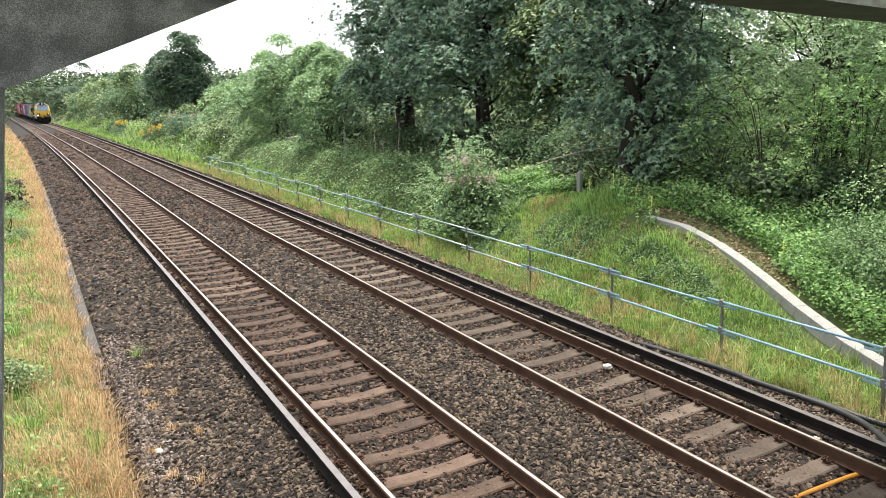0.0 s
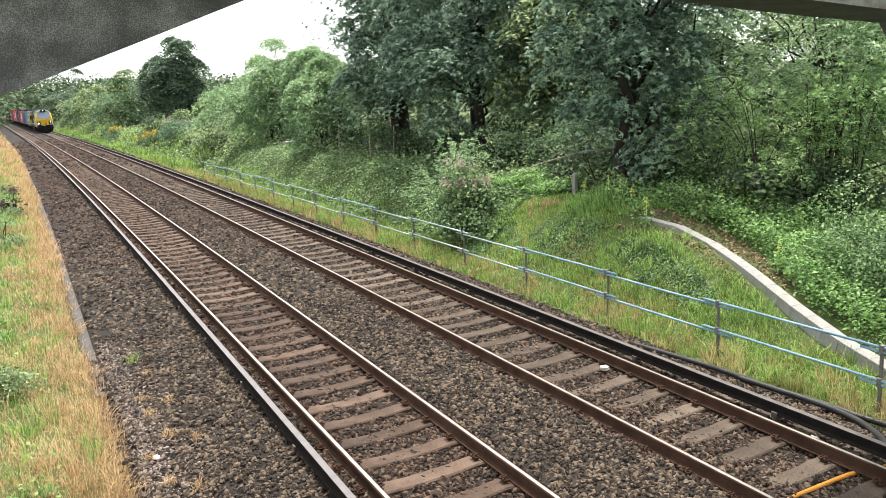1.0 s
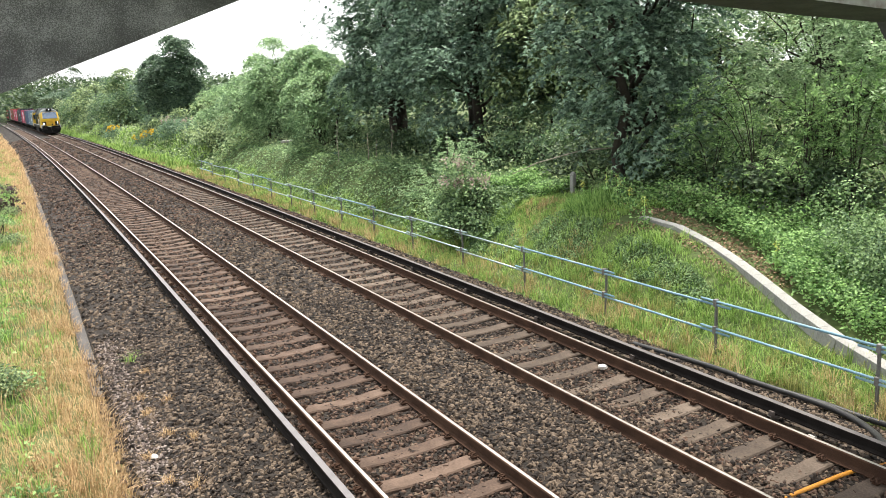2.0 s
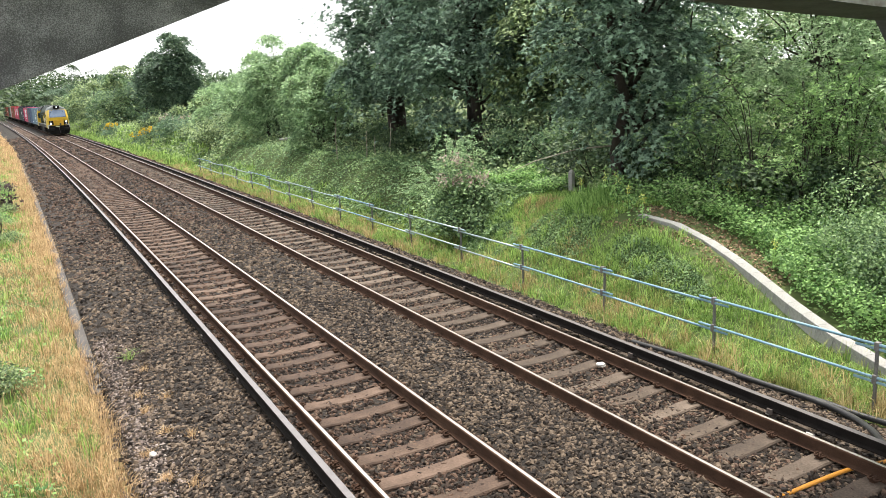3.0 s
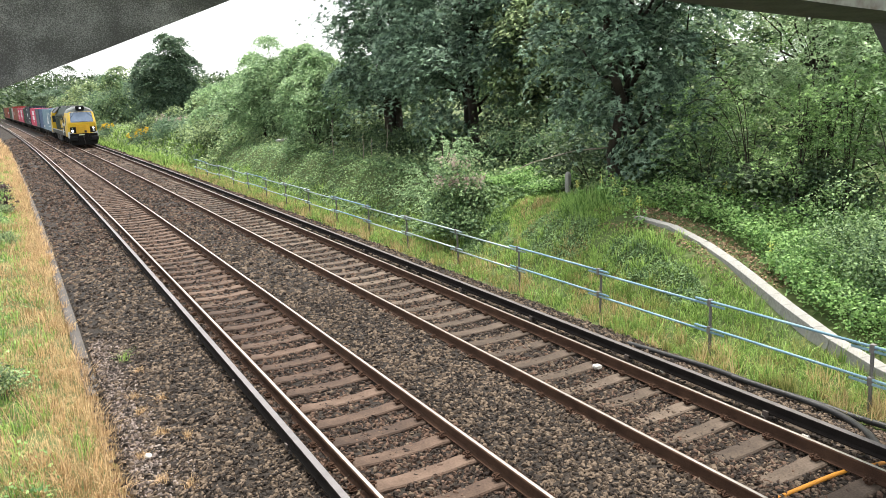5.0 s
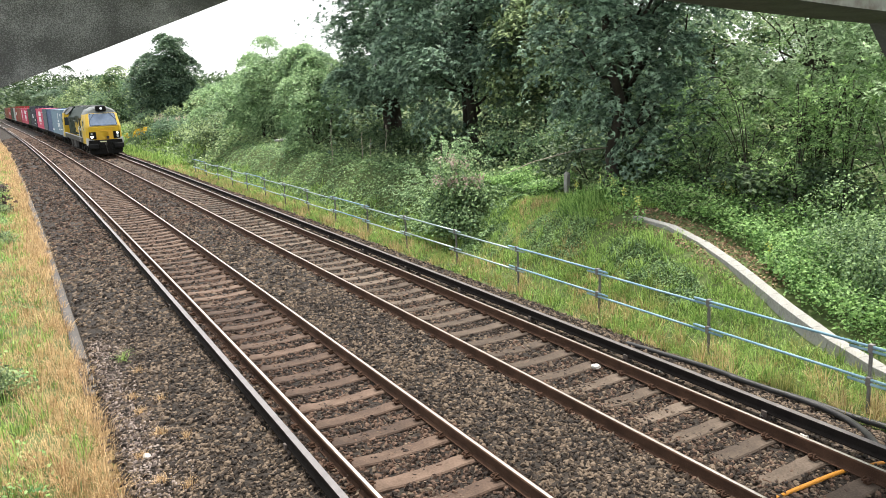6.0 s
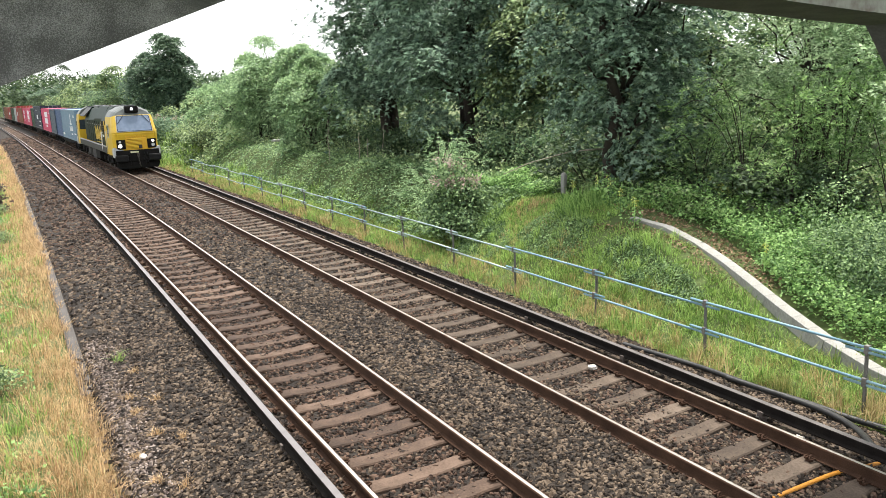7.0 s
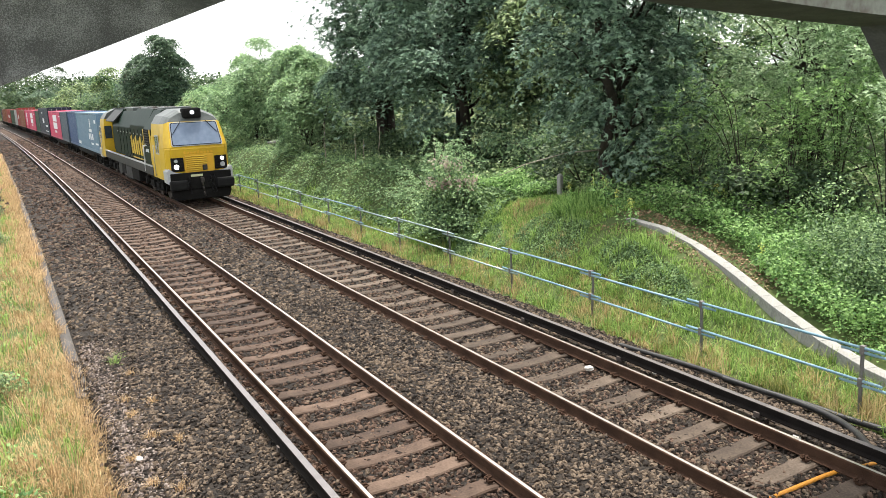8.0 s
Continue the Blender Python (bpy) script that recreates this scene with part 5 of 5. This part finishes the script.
def patch(s, o, spots):
    """How far inside any of the oval spots (offset, distance, half width, half length) a place is."""
    v = np.zeros_like(s)
    for po, ps, ro, rs in spots:
        v = np.maximum(v, np.exp(-(((o - po) / ro) ** 2 + ((s - ps) / rs) ** 2)))
    return v + 0.12 * wob(o * 4, s * 3, 1.0, 1.0)


IVY_SPOTS = ((11.15, 14.5, 0.6, 1.5), (11.1, 11.7, 0.42, 1.3), (10.95, 10.5, 0.38, 0.9), (10.9, 17.3, 0.5, 1.5))
BROWN_SPOTS = ((11.35, 15.9, 0.5, 0.9), (10.75, 13.7, 0.35, 0.7), (11.9, 16.6, 0.5, 0.8), (10.4, 12.0, 0.3, 1.0))
LUSH_SPOTS = ((11.75, 11.5, 0.35, 0.9), (11.9, 14.4, 0.5, 0.8), (11.6, 9.6, 0.25, 0.7))
wooded_hill()
leaf_carpet("ivy", "dense dark green ivy over the bank", M["ivy"], 70000, (17.5, 75), (10.9, 15), 0.3, 0.095, 21, power=1.9, up=1.1)
leaf_carpet("mound_ivy", "dark ivy patch on the mound", M["ivy"], 60000, (8.0, 19), (10.2, 12.2), 0.14, 0.05, 27, mask=lambda s, o, r: patch(s, o, IVY_SPOTS) > 0.5)
leaf_carpet("nettles", "bright green nettles and brambles", M["nettle"], 46000, (3, 15), (11.6, 18), 0.75, 0.07, 22, mask=lambda s, o, r: o > kerb_off(s) + 0.3 + 0.6 * smooth(8.5, 10.5, s))
leaf_carpet("nettle_bed", "bright green nettles beside the buddleja", M["nettle"], 9000, (17.2, 20.5), (12.4, 13.9), 0.6, 0.07, 43)
leaf_carpet("undergrowth", "mixed low undergrowth on the bank top", M["shrub"], 30000, (12, 60), (13.0, 22), 0.8, 0.1, 28, power=1.4)
grass_field("verge_grass", "long green verge grass", M["grass"], 76000, (2, 75), (9.45, 11.6), 0.23, 0.0062, 23, 1.9, lean=1.1, mask=lambda s, o, r: (s > 13.3) | (o < kerb_off(s) - 0.17))
grass_field("seeding_grass", "yellowish seeding grass on the verge", M["olive"], 18000, (2, 75), (9.4, 10.9), 0.28, 0.005, 24, 1.8)
grass_field("mound_grass", "bright long grass on the mound", M["grass"], 64000, (8, 21), (10.4, 13.2), 0.17, 0.007, 29, 1.0, lean=1.1, mask=lambda s, o, r: (patch(s, o, IVY_SPOTS) < 0.55) & ((s > 13.2) | (o < kerb_off(s) - 1.0) | ((o < kerb_off(s) - 0.25) & (r.random(len(s)) < 0.3))))
grass_field("dry_grass", "straw-coloured dry grass along the cess", M["straw"], 130000, (5, 105), (-1.5, 0.85), 0.3, 0.0036, 25, 1.9, lean=1.0, tuft=9, mask=lambda s, o, r: (o < 0.5 + 0.13 * wob(s * 1.6, s, 1.0, 0.7) + 0.16 * (s < 15)) & (r.random(len(s)) < 0.25 + 0.75 * smooth(-0.8, 0.35, o + 0.35 * wob(o * 2, s, 1.1) + 0.2 * wob(o * 5, s * 2.5, 1.3, 1.0))))
grass_field("cess_grass", "green grass among the dry stalks", M["grass"], 34000, (5, 100), (-2.5, 0.4), 0.28, 0.008, 26, 1.8, mask=lambda s, o, r: r.random(len(s)) < 1.0 - 0.88 * smooth(-0.8, 0.35, o + 0.35 * wob(o * 2, s, 1.1) + 0.2 * wob(o * 5, s * 2.5, 1.3, 1.0)))

grass_field("far_dry_grass", "pale dry grass along the far cess", M["straw"], 12000, (60, 190), (-2.2, 0.55), 0.4, 0.007, 41, 1.2, lean=1.0)
grass_field("lush_grass", "tall bright grass beside the concrete edging", M["lush"], 30000, (8.6, 15), (10.9, 12.8), 0.32, 0.009, 31, 1.0, mask=lambda s, o, r: (patch(s, o, LUSH_SPOTS) > 0.45) & ((o < kerb_off(s) - 0.7) | (s > 13.6)))
grass_field("brown_grass", "withered brown grass on the mound", M["seed"], 30000, (10.5, 19.5), (10.1, 12.4), 0.18, 0.005, 32, 1.0, mask=lambda s, o, r: (patch(s, o, BROWN_SPOTS) > 0.3) & (r.random(len(s)) < 0.5))
grass_field("brown_verge", "reddish seeding grass at the verge's edge", M["seed"], 9000, (3, 60), (9.35, 10.3), 0.3, 0.006, 33, 1.8)
leaf_carpet("leaf_litter", "brown dead leaves on bare soil", M["litter"], 9000, (8.5, 16), (11.4, 14.2), 0.05, 0.06, 34, mask=lambda s, o, r: (o > kerb_off(s) - 0.5) & (o < kerb_off(s) + 0.9) & (s > 9) & (np.abs(o - kerb_off(s)) > 0.17), category="leaf litter")
leaf_carpet("cess_weeds", "green leafy weeds among dry grass", M["nettle"], 14000, (6, 60), (-2.6, -0.1), 0.4, 0.06, 35, power=1.6, mask=lambda s, o, r: wob(o * 3, s, 1.0, 3.0) > 0.35 * (o > -1.0))

grass_field("far_verge_grass", "rough grass along the far verge", M["grass"], 14000, (55, 170), (9.3, 15), 0.55, 0.012, 36, 1.3)
leaf_carpet("bank_weeds", "mixed green weeds on the far bank", M["shrub"], 18000, (50, 170), (10.5, 20), 1.0, 0.2, 37, power=1.3)
leaf_carpet("bramble_bed", "bright bramble leaves beside the edging", M["nettle"], 52000, (4, 13), (11.2, 16.5), 0.85, 0.062, 38, mask=lambda s, o, r: (o > kerb_off(s) + 0.3 + 0.5 * smooth(8.5, 10.5, s)))

# ---- small things ----
def tuft(label, x, y, z, mat, n, h, seed):
    rng = np.random.default_rng(seed)
    a, r = rng.uniform(0, 6.28, n), rng.uniform(0, 0.09, n)
    V, F = blades(rng, x + r * np.cos(a), y + r * np.sin(a), np.full(n, z), h, 0.0026, 1.3)
    return tagged(mesh_np("weed_tuft", V, F, mat), label, "weed", group="weeds in the ballast")


for k, (x, y, m) in enumerate(((1.14, 14.24, "grass"), (1.29, 13.4, "straw"), (1.41, 11.87, "straw"), (1.06, 12.3, "straw"), (1.09, 11.64, "straw"), (1.21, 10.64, "straw"), (0.89, 10.16, "straw"), (1.26, 8.89, "straw"), (1.0, 9.3, "straw"), (1.5, 10.2, "straw"))):
    z = float(ballast_height(x - 0.02))
    tuft("small green weed growing in ballast" if m == "grass" else "small dry weed growing in ballast", x, y, z - 0.02, M[m], 60 if m == "grass" else 80, 0.3 if m == "grass" else 0.16, 500 + k)


def pipe(name, label, pts, r, mat, category):
    c = bpy.data.curves.new(name, "CURVE")
    c.dimensions, c.bevel_depth, c.bevel_resolution = "3D", r, 2
    sp = c.splines.new("NURBS")
    sp.points.add(len(pts) - 1)
    for q, pt in zip(sp.points, pts):
        q.co = (*pt, 1)
    sp.use_endpoint_u, sp.order_u = True, 3
    c.materials.append(mat)
    tmp = new(name, c)
    dg = bpy.context.evaluated_depsgraph_get()
    me = bpy.data.meshes.new_from_object(tmp.evaluated_get(dg))
    bpy.data.objects.remove(tmp)
    me.materials.clear()
    me.materials.append(mat)
    for f in me.polygons:
        f.use_smooth = True
    return tagged(new(name, me), label, category)


pipe("black_cable", "thick black cable lying beside the conductor rail", ((8.75, 9.6, -0.22), (8.95, 8.6, -0.24), (9.05, 8.0, -0.25), (9.05, 7.1, -0.25), (9.24, 6.35, -0.28), (9.32, 5.8, -0.32), (9.5, 5.4, -0.36), (9.6, 4.2, -0.36)), 0.045, M["cable"], "cable")
pipe("black_cable", "black cable curving towards the conductor rail", ((9.0, 7.6, -0.24), (9.1, 7.0, -0.26), (9.2, 6.35, -0.28), (9.14, 5.84, -0.28), (8.93, 5.47, -0.25), (8.7, 5.2, -0.2), (8.5, 5.0, -0.18)), 0.045, M["cable"], "cable")
pipe("orange_cable", "orange cable duct crossing under the rails", ((6.0, 4.9, -0.2), (6.75, 4.88, -0.18), (7.2, 4.87, -0.175), (7.6, 4.86, -0.175), (7.9, 4.8, -0.18), (8.4, 4.7, -0.19)), 0.024, M["orange"], "cable")


def rock(name, label, x, y, z, size, mat, seed):
    rng = np.random.default_rng(seed)
    bm = bmesh.new()
    bmesh.ops.create_icosphere(bm, subdivisions=2, radius=size)
    for v in bm.verts:
        v.co *= 1 + 0.18 * rng.normal()
        v.co.z *= 0.65
    ob = part(name, bm, mat)
    ob.location = (x, y, z)
    return tagged(ob, label, "stone")


rock("white_stone", "pale stone lying on a sleeper", 7.42, 8.84, -0.12, 0.07, M["chalk"], 1)
for k, (x, y) in enumerate(((8.12, 6.3), (7.98, 5.6), (8.3, 5.35), (0.95, 10.1), (8.2, 8.2))):
    rock("white_stone", "pale stone among the ballast", x, y, float(ballast_height(x)) + 0.03, 0.05, M["chalk"], 2 + k)


def mullein(x, y, z, h, seed):
    """A tall weed with a spike of pale yellow flowers."""
    rng = np.random.default_rng(seed)
    t = empty("mullein_plant", pose(x, y, z))
    tagged(t, "tall weed with pale yellow flower spike", "plant", group="yellow-flowered weeds")
    bm = bmesh.new()
    tube(bm, (0, 0, -0.1), (0.03, 0.02, h), 0.012, 6, 0.006)
    part("stem", bm, M["nettle"], t)
    n = 40
    q = np.stack([rng.normal(size=n) * 0.03, rng.normal(size=n) * 0.03, h * rng.uniform(0.68, 1.02, n)], -1)
    V, F = scatter_leaves(rng, q, 0.03)
    tagged(mesh_np("flower_spike", V, F, M["primrose"], t), kind="stuff")
    n = 60
    q = np.stack([rng.normal(size=n) * 0.09, rng.normal(size=n) * 0.09, h * rng.uniform(0.0, 0.65, n)], -1)
    V, F = scatter_leaves(rng, q, 0.075)
    tagged(mesh_np("foliage", V, F, M["nettle"], t), kind="stuff")


for k, (a, d, h) in enumerate(((41.2, 18.2, 0.75), (42.0, 17.6, 0.7), (40.3, 18.8, 0.7), (43.0, 17.2, 0.65), (48.2, 18.6, 0.95), (48.9, 18.4, 0.9), (49.4, 18.5, 0.8), (48.5, 18.9, 0.8), (52.0, 15.6, 0.6), (38.6, 19.5, 0.6))):
    x, y = az(a, d)
    mullein(x, y, gz(x, y), h, 600 + k)


def marker_post(x, y):
    bm = bmesh.new()
    box(bm, -0.08, 0.08, -0.06, 0.06, -0.3, 0.5, 0.02)
    bmesh.ops.create_uvsphere(bm, u_segments=10, v_segments=6, radius=0.1, matrix=Matrix.Translation((0, 0, 0.48)) @ Matrix.Diagonal((0.9, 0.75, 0.8, 1)))
    ob = part("marker_post", bm, M["concrete"])
    ob.matrix_world = pose(x, y, gz(x, y) + 0.06, 2, -3, 20)
    tagged(ob, "short grey concrete marker post in grass", "post")


marker_post(*az(37.9, 21.6))


def slab(x, y, z, lx, ly, turn, label):
    bm = bmesh.new()
    box(bm, -lx / 2, lx / 2, -ly / 2, ly / 2, -0.12, 0.0, 0.01)
    ob = part("concrete_slab", bm, M["concrete"])
    ob.matrix_world = pose(x, y, z, 0, 0, turn)
    tagged(ob, label, "slab")


x, y = az(50.9, 19.0)
slab(x, y, gz(x, y) + 0.35, 0.9, 0.35, 25, "pale concrete slab among the nettles")
x, y = az(17.6, 46)
slab(x, y, gz(x, y) + 0.5, 1.6, 0.5, 10, "pale flat slab behind the ivy")


def dead_stem(a, d, h, seed):
    x, y = az(a, d)
    bm = bmesh.new()
    limb(bm, (0, 0, -0.2), (0.08, 0.05, h), 0.026, 0.012, 0.03, np.random.default_rng(seed), 5)
    ob = part("dead_stem", bm, M["pale_wood"])
    ob.location = (x, y, gz(x, y))
    tagged(ob, "pale bare dead stem standing in undergrowth", "dead stem", group="dead stems")


for k, (a, d, h) in enumerate(((20.6, 35, 1.9), (23.4, 33.5, 0.9), (24.6, 33.5, 1.5), (22.8, 33, 1.2), (28.6, 30, 1.3), (29.4, 30.5, 1.3))):
    dead_stem(a, d, h, 640 + k)


def arching_branch():
    """A long bare bough that arches out of the thicket."""
    x, y = az(38.5, 22.0)
    b = empty("fallen_branch", pose(x, y, gz(x, y)))
    tagged(b, "long bare arching branch in the thicket", "branch")
    bm = bmesh.new()
    pts = [(2.6, -1.8, 0.2), (1.9, -1.2, 0.9), (1.0, -0.6, 1.15), (0.0, 0.0, 1.1), (-1.0, 0.7, 0.8), (-1.6, 1.1, 0.5)]
    for i, (p, q) in enumerate(zip(pts, pts[1:])):
        tube(bm, p, q, 0.035 - 0.005 * i, 7, 0.03 - 0.005 * i)
    part("bough", bm, M["pale_wood"], b)


arching_branch()


def pylon(a, d):
    x, y = az(a, d)
    t = empty("telegraph_pole", pose(x, y, gz(x, y)))
    tagged(t, "thin wooden telegraph pole with crossarms behind the trees", "pole")
    top = 10.9 - gz(x, y)
    bm = bmesh.new()
    tube(bm, (0, 0, -0.5), (0, 0, top), 0.13, 8, 0.09)
    part("pole", bm, M["bark"], t)
    for z in (top - 0.3, top - 1.1):
        bm = bmesh.new()
        box(bm, -1.1, 1.1, -0.05, 0.05, z - 0.05, z + 0.05)
        part("crossarm", bm, M["bark"], t)


pylon(18.15, 120)

# goldenrod by the far verge
for k, (a, d, r) in enumerate(((5.3, 104, 1.0), (7.3, 80, 0.8), (7.9, 78, 0.7), (5.7, 101, 0.9))):
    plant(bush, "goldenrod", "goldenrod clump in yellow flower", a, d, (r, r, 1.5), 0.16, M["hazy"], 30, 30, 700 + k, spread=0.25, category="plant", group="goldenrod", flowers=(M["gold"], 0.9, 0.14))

motions()
